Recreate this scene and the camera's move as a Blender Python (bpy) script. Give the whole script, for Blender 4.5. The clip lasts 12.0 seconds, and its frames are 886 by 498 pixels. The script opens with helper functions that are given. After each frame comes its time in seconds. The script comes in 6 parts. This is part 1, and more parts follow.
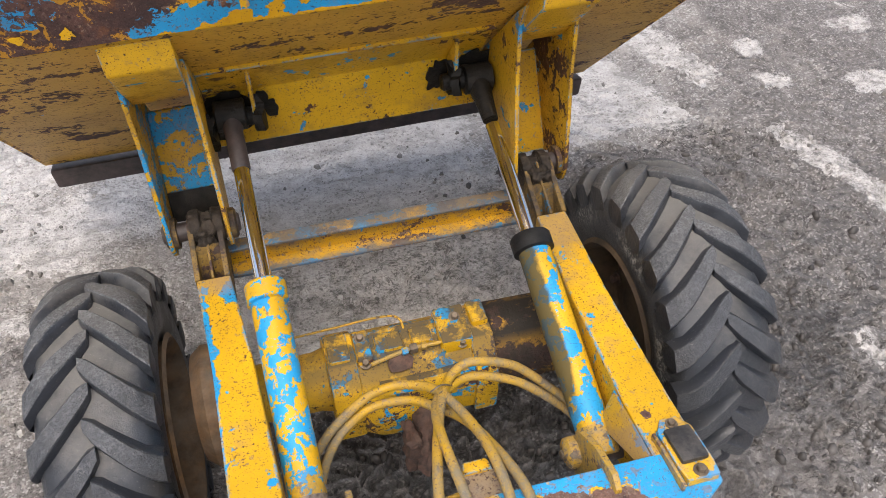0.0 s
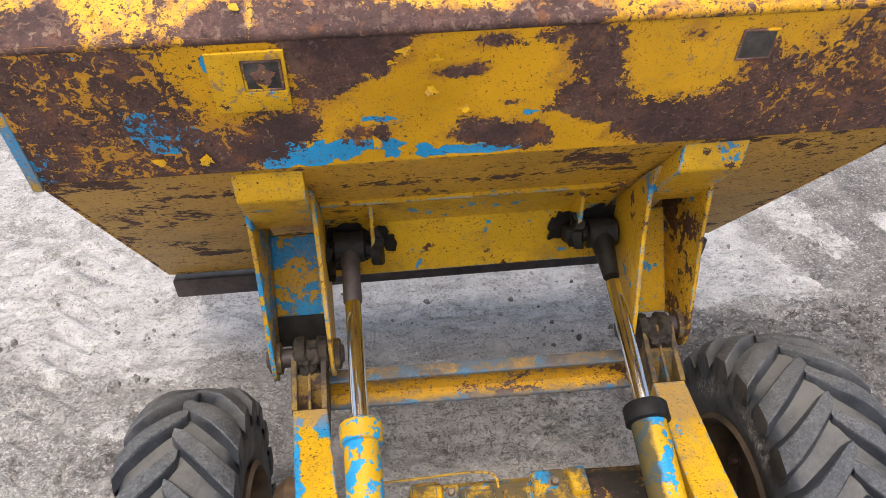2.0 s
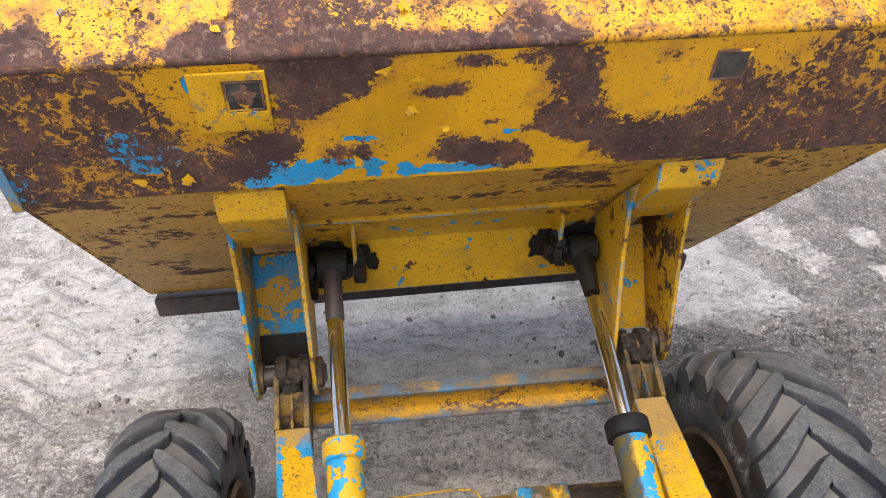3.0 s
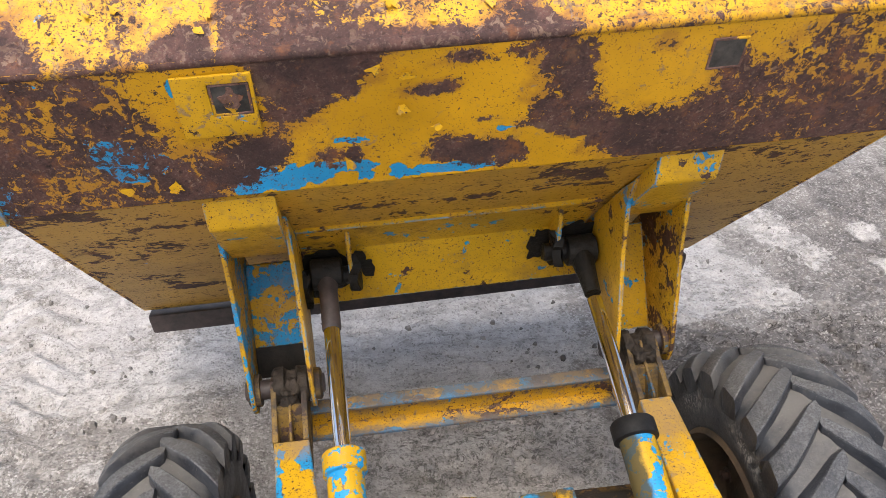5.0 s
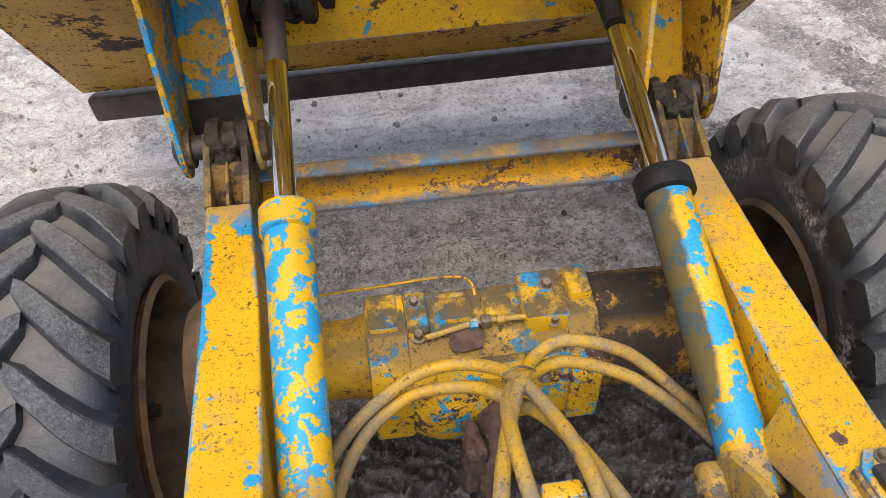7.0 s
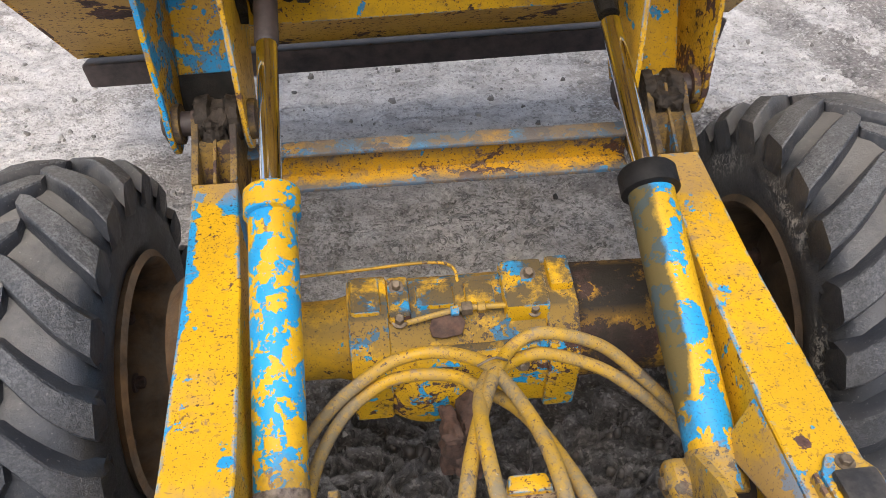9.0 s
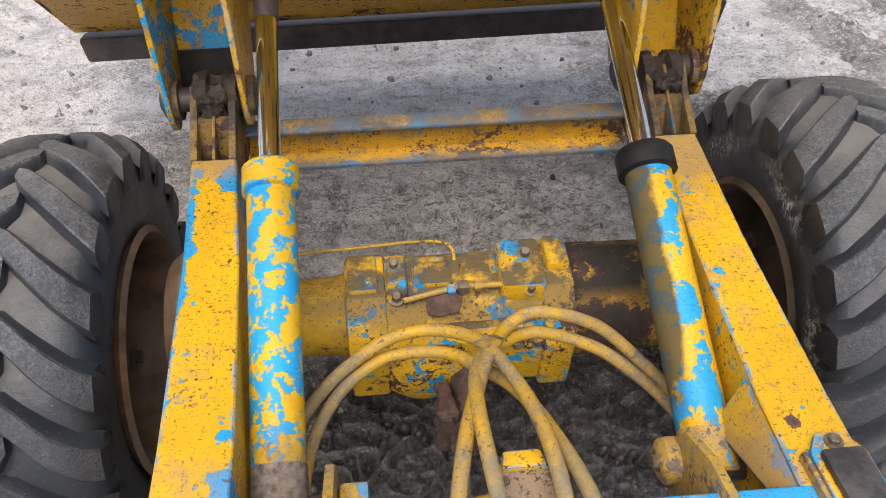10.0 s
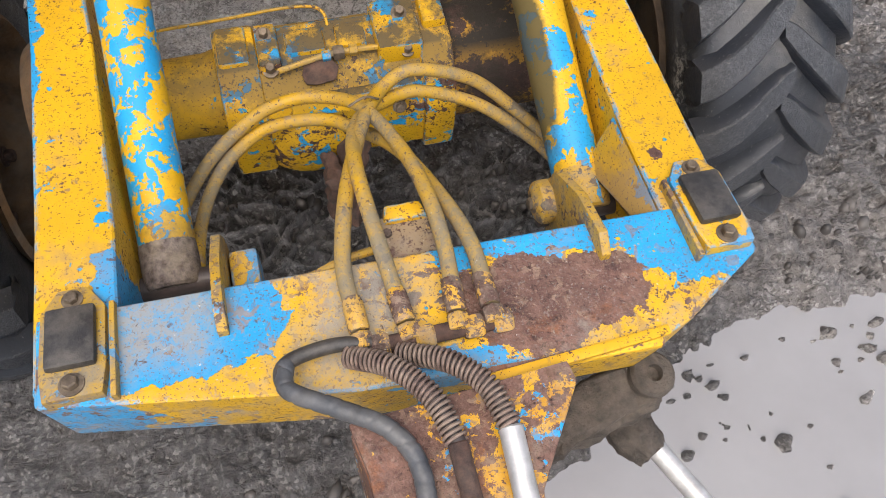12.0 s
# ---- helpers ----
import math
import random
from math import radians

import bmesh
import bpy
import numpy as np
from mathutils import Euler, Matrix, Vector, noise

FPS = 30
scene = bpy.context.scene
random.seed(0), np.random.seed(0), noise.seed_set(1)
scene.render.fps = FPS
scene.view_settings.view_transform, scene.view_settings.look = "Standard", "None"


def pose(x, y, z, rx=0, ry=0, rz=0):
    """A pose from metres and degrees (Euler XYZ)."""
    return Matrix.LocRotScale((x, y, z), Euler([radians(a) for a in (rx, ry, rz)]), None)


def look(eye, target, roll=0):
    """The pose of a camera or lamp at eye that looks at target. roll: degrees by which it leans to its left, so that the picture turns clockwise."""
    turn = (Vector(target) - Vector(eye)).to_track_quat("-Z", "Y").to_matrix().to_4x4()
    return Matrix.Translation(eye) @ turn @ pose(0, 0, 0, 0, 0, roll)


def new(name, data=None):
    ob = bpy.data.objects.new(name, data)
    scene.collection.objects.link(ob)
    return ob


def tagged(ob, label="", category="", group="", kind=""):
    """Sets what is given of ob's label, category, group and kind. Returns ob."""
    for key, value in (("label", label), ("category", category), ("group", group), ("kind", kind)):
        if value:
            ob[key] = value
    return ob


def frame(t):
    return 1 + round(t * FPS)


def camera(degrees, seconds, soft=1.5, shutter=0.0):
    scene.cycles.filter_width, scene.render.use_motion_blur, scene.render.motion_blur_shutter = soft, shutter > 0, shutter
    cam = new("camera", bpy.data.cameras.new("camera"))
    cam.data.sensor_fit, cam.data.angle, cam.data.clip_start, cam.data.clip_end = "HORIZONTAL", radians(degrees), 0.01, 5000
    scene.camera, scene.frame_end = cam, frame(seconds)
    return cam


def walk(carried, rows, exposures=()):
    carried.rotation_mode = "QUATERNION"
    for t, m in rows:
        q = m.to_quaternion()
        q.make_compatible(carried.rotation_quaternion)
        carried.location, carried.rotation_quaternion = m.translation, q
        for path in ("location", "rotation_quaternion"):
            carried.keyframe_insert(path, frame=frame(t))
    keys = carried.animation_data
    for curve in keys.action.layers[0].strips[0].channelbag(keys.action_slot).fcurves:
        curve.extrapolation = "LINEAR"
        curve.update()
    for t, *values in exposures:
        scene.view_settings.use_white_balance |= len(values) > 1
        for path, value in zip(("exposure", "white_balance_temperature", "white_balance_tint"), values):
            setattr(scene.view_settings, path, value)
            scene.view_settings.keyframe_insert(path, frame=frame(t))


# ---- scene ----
cam = camera(57.70, 12.0, soft=0.72)
PATH = [
    (0, pose(-0.2225, 0.6149, 1.9621, 42.692, -1.136, -15.847)),
    (0.5, pose(-0.2196, 0.6387, 1.9575, 47.407, -0.543, -10.436)),
    (1, pose(-0.2285, 0.6770, 1.9578, 49.690, -0.618, -7.443)),
    (1.5, pose(-0.2272, 0.6856, 1.9488, 50.878, -0.492, -6.331)),
    (2, pose(-0.2257, 0.6827, 1.9435, 52.060, -0.592, -6.346)),
    (2.5, pose(-0.2273, 0.6816, 1.9489, 52.888, -0.839, -6.914)),
    (3, pose(-0.2233, 0.6750, 1.9505, 53.316, -1.047, -7.494)),
    (5, pose(-0.2195, 0.6917, 1.9184, 54.116, 0.277, -8.719)),
    (5.5, pose(-0.2209, 0.6741, 1.9246, 53.096, 0.527, -8.823)),
    (6, pose(-0.2224, 0.6699, 1.8807, 50.593, 0.624, -8.841)),
    (6.5, pose(-0.1784, 0.7361, 1.6802, 47.472, 0.553, -8.659)),
    (7, pose(-0.1396, 0.8222, 1.4985, 44.751, 0.815, -7.939)),
    (9, pose(-0.1125, 0.8340, 1.5245, 42.538, -0.663, -6.461)),
    (9.5, pose(-0.1103, 0.8319, 1.5265, 41.960, -0.964, -6.334)),
    (10, pose(-0.1151, 0.8278, 1.5297, 41.075, -1.301, -6.156)),
    (10.5, pose(-0.1162, 0.8247, 1.5487, 39.472, -1.498, -6.348)),
    (11, pose(-0.1216, 0.8264, 1.5471, 36.749, -1.822, -7.033)),
    (11.5, pose(-0.1173, 0.8092, 1.5426, 32.651, -2.171, -9.186)),
    (12, pose(-0.0766, 0.7916, 1.5202, 26.046, -3.828, -13.788)),
]
walk(cam, PATH)

# ---- light: a bright overcast sky and a soft, weak sun ----
world = bpy.data.worlds.new("overcast_sky")
scene.world = world
world.use_nodes = True
wn = world.node_tree
sky = wn.nodes.new("ShaderNodeTexSky")
sky.sky_type = "NISHITA"
sky.sun_disc = False
sky.sun_elevation = radians(68)
sky.sun_rotation = radians(205)
sky.air_density, sky.dust_density, sky.ozone_density = 1.0, 6.0, 0.6
wn.nodes["Background"].inputs[1].default_value = 0.15
wn.links.new(sky.outputs[0], wn.nodes["Background"].inputs[0])
sun = new("sun", bpy.data.lights.new("sun", "SUN"))
sun.data.energy, sun.data.angle, sun.data.color = 1.05, radians(64), (1.0, 0.985, 0.97)
sun.matrix_world = look((-0.7, -0.25, 4.5), (0, 1.5, 0))
scene.view_settings.exposure = 0.80


# ---- materials ----
class Nodes:
    """Short hand for a node tree."""

    def __init__(self, name):
        self.mat = bpy.data.materials.new(name)
        self.mat.use_nodes = True
        self.tree = self.mat.node_tree
        self.out = self.tree.nodes["Principled BSDF"]
        self.pos = self.node("ShaderNodeTexCoord").outputs["Object"]

    def node(self, kind, **props):
        n = self.tree.nodes.new(kind)
        for key, value in props.items():
            setattr(n, key, value)
        return n

    def put(self, socket, value):
        if hasattr(value, "is_linked"):
            self.tree.links.new(value, socket)
        else:
            socket.default_value = value
        return socket

    def noise(self, scale, detail=4.0, rough=0.55, offset=(0, 0, 0), warp=0.0, stretch=(1, 1, 1)):
        m = self.node("ShaderNodeMapping")
        self.put(m.inputs["Vector"], self.pos)
        m.inputs["Location"].default_value = offset
        m.inputs["Scale"].default_value = stretch
        n = self.node("ShaderNodeTexNoise")
        self.put(n.inputs["Vector"], m.outputs[0])
        n.inputs["Scale"].default_value, n.inputs["Detail"].default_value = scale, detail
        n.inputs["Roughness"].default_value, n.inputs["Distortion"].default_value = rough, warp
        return n.outputs["Fac"]

    def cells(self, scale, offset=(0, 0, 0), feature="F1", out="Distance"):
        m = self.node("ShaderNodeMapping")
        self.put(m.inputs["Vector"], self.pos)
        m.inputs["Location"].default_value = offset
        n = self.node("ShaderNodeTexVoronoi", feature=feature)
        self.put(n.inputs["Vector"], m.outputs[0])
        n.inputs["Scale"].default_value = scale
        return n.outputs[out]

    def math(self, op, a, b=0.0, clamp=False):
        n = self.node("ShaderNodeMath", operation=op, use_clamp=clamp)
        self.put(n.inputs[0], a)
        self.put(n.inputs[1], b)
        return n.outputs[0]

    def ramp(self, value, lo, hi):
        n = self.node("ShaderNodeMapRange", clamp=True)
        self.put(n.inputs[0], value)
        n.inputs[1].default_value, n.inputs[2].default_value = lo, hi
        return n.outputs[0]

    def mix(self, fac, a, b):
        n = self.node("ShaderNodeMix", data_type="RGBA")
        self.put(n.inputs["Factor"], fac)
        for socket, v in ((n.inputs[6], a), (n.inputs[7], b)):
            self.put(socket, v if hasattr(v, "is_linked") else (*v, 1.0))
        return n.outputs[2]

    def mixf(self, fac, a, b):
        n = self.node("ShaderNodeMix", data_type="FLOAT")
        self.put(n.inputs["Factor"], fac)
        self.put(n.inputs[2], a)
        self.put(n.inputs[3], b)
        return n.outputs[0]

    def attr(self, name):
        return self.node("ShaderNodeAttribute", attribute_name=name).outputs["Fac"]

    def bump(self, height, strength, distance, normal=None):
        n = self.node("ShaderNodeBump")
        self.put(n.inputs["Height"], height)
        n.inputs["Strength"].default_value, n.inputs["Distance"].default_value = strength, distance
        if normal is not None:
            self.put(n.inputs["Normal"], normal)
        return n.outputs[0]

    def finish(self, colour, rough, normal=None, metal=0.0, specular=0.5):
        self.put(self.out.inputs["Base Color"], colour if hasattr(colour, "is_linked") else (*colour, 1.0))
        self.put(self.out.inputs["Roughness"], rough)
        self.put(self.out.inputs["Metallic"], metal)
        self.out.inputs["Specular IOR Level"].default_value = specular
        if normal is not None:
            self.put(self.out.inputs["Normal"], normal)
        return self.mat


YELLOW = (0.57, 0.330, 0.007)
BLUE = (0.014, 0.265, 0.54)
RUST_DARK = (0.052, 0.029, 0.026)
RUST_RED = (0.120, 0.060, 0.048)
MUD_DRY = (0.30, 0.25, 0.19)


def worn_paint(name, seed=0.0, blue=0.0, rust=0.0, patch=9.0, speck=0.3, dirt=0.3, yellow=YELLOW, grain=150.0, edge=0.02, dirt_colour=MUD_DRY, ochre=0.0, settled=0.0, rim=0.0, blotch=0.0, fleck=0.0, ragged=0.0, tan=0.0, dots=0.0):
    """Yellow over blue over rust. blue, rust: how much has come off (0 to 1); attributes rust_at and blue_at shift them in place."""
    n = Nodes(name)
    o = (seed * 3.1, seed * 1.7, seed * 2.3)
    o2 = (seed * 1.3 + 5, seed * 2.9, seed + 7)
    # blue shows where the yellow flaked off
    fb = n.math("ADD", n.math("MULTIPLY", n.noise(patch, 8.0, 0.58, o, 0.5), 0.6), n.math("MULTIPLY", n.noise(patch * 3.6, 7.0, 0.62, o2, 0.5), 0.40))
    fb = n.math("ADD", n.math("MULTIPLY", n.math("SUBTRACT", fb, 0.5), 1.7), 0.5)
    fb = n.math("ADD", fb, n.attr("blue_at"))
    if rim:
        soft = n.node("ShaderNodeBevel", samples=4)
        soft.inputs["Radius"].default_value = 0.007
        same = n.node("ShaderNodeVectorMath", operation="DOT_PRODUCT")
        n.put(same.inputs[0], soft.outputs[0])
        n.put(same.inputs[1], n.node("ShaderNodeNewGeometry").outputs["Normal"])
        worn = n.math("MULTIPLY", n.ramp(same.outputs["Value"], 0.995, 0.93), rim)
        fb = n.math("ADD", fb, worn)
    tb = 0.78 - 0.46 * blue
    mb = n.ramp(fb, tb, tb + edge * 0.6)
    # bare rusted steel
    fr = n.math("ADD", n.math("MULTIPLY", n.noise(patch * 0.8, 9.0, 0.62, o2, 0.5), 0.60), n.math("MULTIPLY", n.noise(patch * 5.0, 7.0, 0.68, o, 0.3), 0.40))
    fr = n.math("ADD", n.math("MULTIPLY", n.math("SUBTRACT", fr, 0.5), 2.0), 0.5)
    fr = n.math("ADD", fr, n.attr("rust_at"))
    if ragged:
        fr = n.math("ADD", fr, n.math("MULTIPLY", n.math("SUBTRACT", n.noise(patch * 11.0, 6.0, 0.75, o2, 0.8), 0.5), ragged))
    if fleck:
        small = n.math("MULTIPLY", n.math("SUBTRACT", n.noise(patch * 6.5, 8.0, 0.7, o2, 1.0), 0.52), fleck)
        fr = n.math("ADD", fr, n.math("MULTIPLY", small, n.attr("fleck_at")))
    if rim:
        fr = n.math("ADD", fr, n.math("MULTIPLY", worn, 0.6))
    tr = 0.82 - 0.52 * rust
    mr = n.ramp(fr, tr, tr + edge)
    # small chips and pits
    chips = n.math("MULTIPLY", n.ramp(n.noise(grain, 3.0, 0.6, o), 0.69 - 0.13 * speck, 0.71 - 0.13 * speck), n.ramp(n.noise(patch * 0.9, 2.0, 0.5, o2), 0.36, 0.55))
    chips = n.math("MAXIMUM", chips, n.math("MULTIPLY", n.ramp(n.noise(grain * 2.1, 2.0, 0.5, o2), 0.70 - 0.10 * speck, 0.72 - 0.10 * speck), 0.8))
    mr = n.math("MAXIMUM", mr, n.math("MULTIPLY", chips, min(1.0, speck * 2.0)))
    paint_tone = n.ramp(n.noise(5.0, 4.0, 0.6, o2), 0.3, 0.7)
    coat = n.mix(paint_tone, [c * 0.80 for c in yellow], [min(1, c * 1.12) for c in yellow])
    if ochre:
        stain = n.math("MULTIPLY", n.ramp(n.math("ADD", n.noise(patch * 2.2, 5.0, 0.7, o), n.math("MULTIPLY", n.attr("rust_at"), 0.8)), 0.42, 0.60), ochre)
        coat = n.mix(stain, coat, (0.30, 0.13, 0.022))
    coat = n.mix(mb, coat, n.mix(paint_tone, [c * 0.8 for c in BLUE], [min(1, c * 1.15) for c in BLUE]))
    rust_tone = n.ramp(n.noise(26.0, 6.0, 0.7, o), 0.35, 0.68)
    steel = n.mix(rust_tone, RUST_DARK, RUST_RED)
    steel = n.mix(n.math("MULTIPLY", n.ramp(n.noise(190.0, 4.0, 0.65, o2), 0.56, 0.66), 0.45), steel, (0.22, 0.155, 0.135))
    if tan:
        steel = n.mix(n.math("MULTIPLY", n.ramp(n.noise(33.0, 7.0, 0.72, o), 0.36, 0.60), tan), steel, (0.225, 0.130, 0.098))
    steel = n.mix(n.ramp(n.noise(75.0, 5.0, 0.75, o2), 0.46, 0.30), steel, (0.020, 0.011, 0.010))
    steel = n.mix(n.math("MULTIPLY", n.ramp(n.noise(8.0, 6.0, 0.65, o), 0.46, 0.62), 0.65 - 0.5 * tan), steel, (0.035, 0.022, 0.021))
    steel = n.mix(n.math("MULTIPLY", n.ramp(n.noise(19.0, 7.0, 0.7, o2), 0.56, 0.68), 0.6), steel, (0.23, 0.088, 0.032))
    col = n.mix(mr, coat, steel)
    if blotch:
        sore = n.math("MULTIPLY", n.ramp(n.noise(55.0, 5.0, 0.65, o, 0.6), 0.66 - 0.14 * blotch, 0.70 - 0.14 * blotch), n.ramp(n.noise(6.0, 3.0, 0.5, o2), 0.38, 0.56))
        col = n.mix(n.math("MULTIPLY", sore, 0.75), col, n.mix(rust_tone, (0.13, 0.075, 0.05), (0.30, 0.22, 0.16)))
    dust = n.math("MULTIPLY", n.ramp(n.math("ADD", n.math("MULTIPLY", n.noise(9.0, 9.0, 0.72, o), 0.7), n.math("ADD", n.math("MULTIPLY", n.noise(48.0, 6.0, 0.7, o2), 0.3), n.attr("dirt_at"))), 0.60 - 0.26 * dirt, 0.76 - 0.20 * dirt), min(1.0, 0.60 + 0.40 * dirt))
    dust = n.math("MAXIMUM", dust, n.math("MULTIPLY", n.ramp(n.noise(260.0, 3.0, 0.6, o), 0.56, 0.70), dirt * 0.8))
    if settled:
        up = n.node("ShaderNodeSeparateXYZ")
        n.put(up.inputs[0], n.node("ShaderNodeNewGeometry").outputs["Normal"])
        lying = n.math("MULTIPLY", n.ramp(up.outputs[2], 0.45, 0.9), n.ramp(n.noise(14.0, 7.0, 0.7, o2), 0.62 - 0.35 * settled, 0.72 - 0.3 * settled))
        dust = n.math("MAXIMUM", dust, n.math("MULTIPLY", lying, min(1.0, settled * 1.3)))
    if dots:
        gaps = n.ramp(n.noise(70.0, 6.0, 0.75, o, 0.5), 0.40, 0.52)
        dust = n.math("MULTIPLY", dust, n.mixf(gaps, 1.0 - 0.75 * dots, 1.0))
    col = n.mix(dust, col, dirt_colour)
    if dots:
        flecks = n.math("MULTIPLY", n.ramp(n.noise(105.0, 5.0, 0.7, o2, 0.4), 0.60, 0.66), n.ramp(n.noise(11.0, 4.0, 0.6, o), 0.38, 0.56))
        col = n.mix(n.math("MULTIPLY", flecks, dots), col, (0.085, 0.060, 0.047))
        bright = n.math("MULTIPLY", n.ramp(n.noise(140.0, 4.0, 0.7, o), 0.66, 0.71), 0.6 * dots)
        col = n.mix(bright, col, (0.55, 0.54, 0.50))
    rough = n.mixf(mr, n.mixf(dust, 0.46, 0.85), 0.8)
    relief = n.math("ADD", n.math("MULTIPLY", n.math("SUBTRACT", 1.0, mr), 1.0), n.math("MULTIPLY", n.math("SUBTRACT", 1.0, mb), 0.5))
    nb = n.bump(relief, 0.7, 0.0016)
    nb = n.bump(n.math("MULTIPLY", n.noise(150.0, 3.0, 0.6, o), n.mixf(mr, 0.2, 1.0)), 0.85, 0.0032, nb)
    return n.finish(col, rough, nb, 0.0, 0.32)


PAINT_ARM = worn_paint("arm_paint", 1.0, blue=0.27, rust=0.0, patch=13.0, speck=0.62, dirt=0.16, dirt_colour=(0.25, 0.175, 0.10), rim=0.17, blotch=0.35)
PAINT_RAM = worn_paint("ram_paint", 2.0, blue=0.55, rust=0.0, patch=25.0, speck=0.25, dirt=0.22, edge=0.012, dirt_colour=(0.120, 0.108, 0.060), blotch=0.3)
PAINT_RAM_STAINED = worn_paint("stained_ram_paint", 2.3, blue=0.56, rust=0.0, patch=15.0, speck=0.25, dirt=0.80, edge=0.012, dirt_colour=(0.050, 0.047, 0.024), blotch=0.2)
PAINT_BEAM = worn_paint("beam_paint", 3.0, dots=0.9, tan=0.72, blue=0.62, rust=0.30, patch=9.0, speck=0.66, dirt=0.60, edge=0.012, dirt_colour=(0.25, 0.24, 0.215), rim=0.12, blotch=0.75)
PAINT_FRONT = worn_paint("front_beam_paint", 3.6, blue=0.34, rust=0.40, patch=11.0, speck=0.7, dirt=0.62, yellow=(0.56, 0.30, 0.010), dirt_colour=(0.125, 0.12, 0.112), settled=0.30, rim=0.12, blotch=0.8)
PAINT_FORK = worn_paint("fork_paint", 3.9, blue=0.30, rust=0.55, patch=12.0, speck=0.6, dirt=0.95, yellow=(0.25, 0.15, 0.02), dirt_colour=(0.042, 0.034, 0.028), blotch=0.5)
PAINT_BAND = worn_paint("skip_band_paint", 4.0, blue=0.0, rust=0.56, patch=8.0, speck=0.45, dirt=0.14, edge=0.012, ochre=0.6, yellow=(0.58, 0.302, 0.006), dirt_colour=(0.2, 0.13, 0.08), fleck=2.6, blotch=0.3, ragged=0.9)
PAINT_BACK = worn_paint("skip_back_paint", 5.0, blue=0.05, rust=0.56, patch=9.0, speck=0.75, dirt=0.10, edge=0.05, ochre=1.0, yellow=(0.60, 0.335, 0.008), dirt_colour=(0.24, 0.16, 0.10), ragged=1.1, blotch=0.7)
PAINT_CREASE = worn_paint("skip_crease_paint", 5.0, blue=0.05, rust=0.66, patch=9.0, speck=0.8, dirt=0.10, edge=0.05, ochre=1.0, yellow=(0.56, 0.30, 0.008), dirt_colour=(0.24, 0.16, 0.10), ragged=1.1, blotch=0.7)
PAINT_UNDER = worn_paint("skip_underside_paint", 6.0, blue=0.0, rust=0.38, patch=9.0, speck=0.6, dirt=0.27, yellow=(0.52, 0.285, 0.018), grain=60.0, dirt_colour=(0.27, 0.195, 0.105))
PAINT_COVER = worn_paint("rusted_cover_paint", 13.0, tan=0.72, blue=0.12, rust=0.80, patch=9.0, speck=0.4, dirt=0.12, edge=0.012, ochre=0.4)
PAINT_BRACKET = worn_paint("bracket_paint", 7.0, blue=0.29, rust=0.26, patch=10.0, speck=0.5, dirt=0.34, yellow=(0.60, 0.34, 0.012), dirt_colour=(0.22, 0.14, 0.05), rim=0.2, blotch=0.4)
PAINT_STAINED = worn_paint("stained_bracket_paint", 7.3, blue=0.32, rust=0.52, patch=10.0, speck=0.6, dirt=0.4, yellow=(0.58, 0.33, 0.012), dirt_colour=(0.03, 0.022, 0.016), rim=0.2, blotch=0.4)
PAINT_WEB = worn_paint("web_plate_paint", 5.6, blue=0.58, rust=0.30, patch=13.0, speck=0.7, dirt=0.30, yellow=(0.55, 0.31, 0.01), dirt_colour=(0.20, 0.12, 0.05), blotch=0.6)
PAINT_PLATE = worn_paint("lamp_plate_paint", 7.7, blue=0.12, rust=0.20, patch=15.0, speck=0.5, dirt=0.2, yellow=(0.60, 0.335, 0.008), dirt_colour=(0.22, 0.14, 0.05), rim=0.06, blotch=0.6)
PAINT_AXLE = worn_paint("axle_paint", 8.0, blue=0.40, rust=0.36, patch=13.0, speck=0.6, dirt=0.24, yellow=(0.58, 0.335, 0.006), dirt_colour=(0.055, 0.048, 0.034), settled=0.70, rim=0.10, blotch=0.4, edge=0.010)
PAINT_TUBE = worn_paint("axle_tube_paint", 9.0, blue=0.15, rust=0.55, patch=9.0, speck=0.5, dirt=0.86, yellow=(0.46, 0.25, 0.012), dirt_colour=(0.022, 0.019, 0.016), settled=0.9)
PAINT_STUB = worn_paint("axle_stub_paint", 9.4, blue=0.34, rust=0.30, patch=9.0, speck=0.5, dirt=0.62, yellow=(0.54, 0.315, 0.010), dirt_colour=(0.13, 0.105, 0.055), settled=0.5)
PAINT_HOSE = worn_paint("hose_paint", 10.0, blotch=0.55, blue=0.0, rust=0.26, patch=14.0, speck=0.5, dirt=0.70, yellow=(0.45, 0.262, 0.010), dirt_colour=(0.168, 0.150, 0.110), dots=0.6)
PAINT_FITTING = worn_paint("fitting_paint", 10.7, dots=0.9, blue=0.25, rust=0.60, patch=24.0, speck=0.7, dirt=0.55, yellow=(0.50, 0.28, 0.02), dirt_colour=(0.26, 0.22, 0.165), blotch=0.9)
PAINT_YOKE = worn_paint("yoke_paint", 11.0, tan=0.72, blue=0.50, rust=0.80, patch=13.0, speck=0.8, dirt=0.3, ochre=0.6, yellow=(0.58, 0.32, 0.01), blotch=0.6)
PAINT_LUG = worn_paint("lug_paint", 12.0, dots=0.9, blue=0.36, rust=0.42, patch=14.0, speck=0.6, dirt=0.8, yellow=(0.46, 0.27, 0.01), dirt_colour=(0.19, 0.172, 0.135), blotch=0.9)
PAINT_BLOCK = worn_paint("valve_block_paint", 12.6, dots=0.9, blue=0.36, rust=0.46, patch=15.0, speck=0.6, dirt=0.55, yellow=(0.28, 0.21, 0.13), dirt_colour=(0.24, 0.205, 0.17), settled=0.40, blotch=1.0)


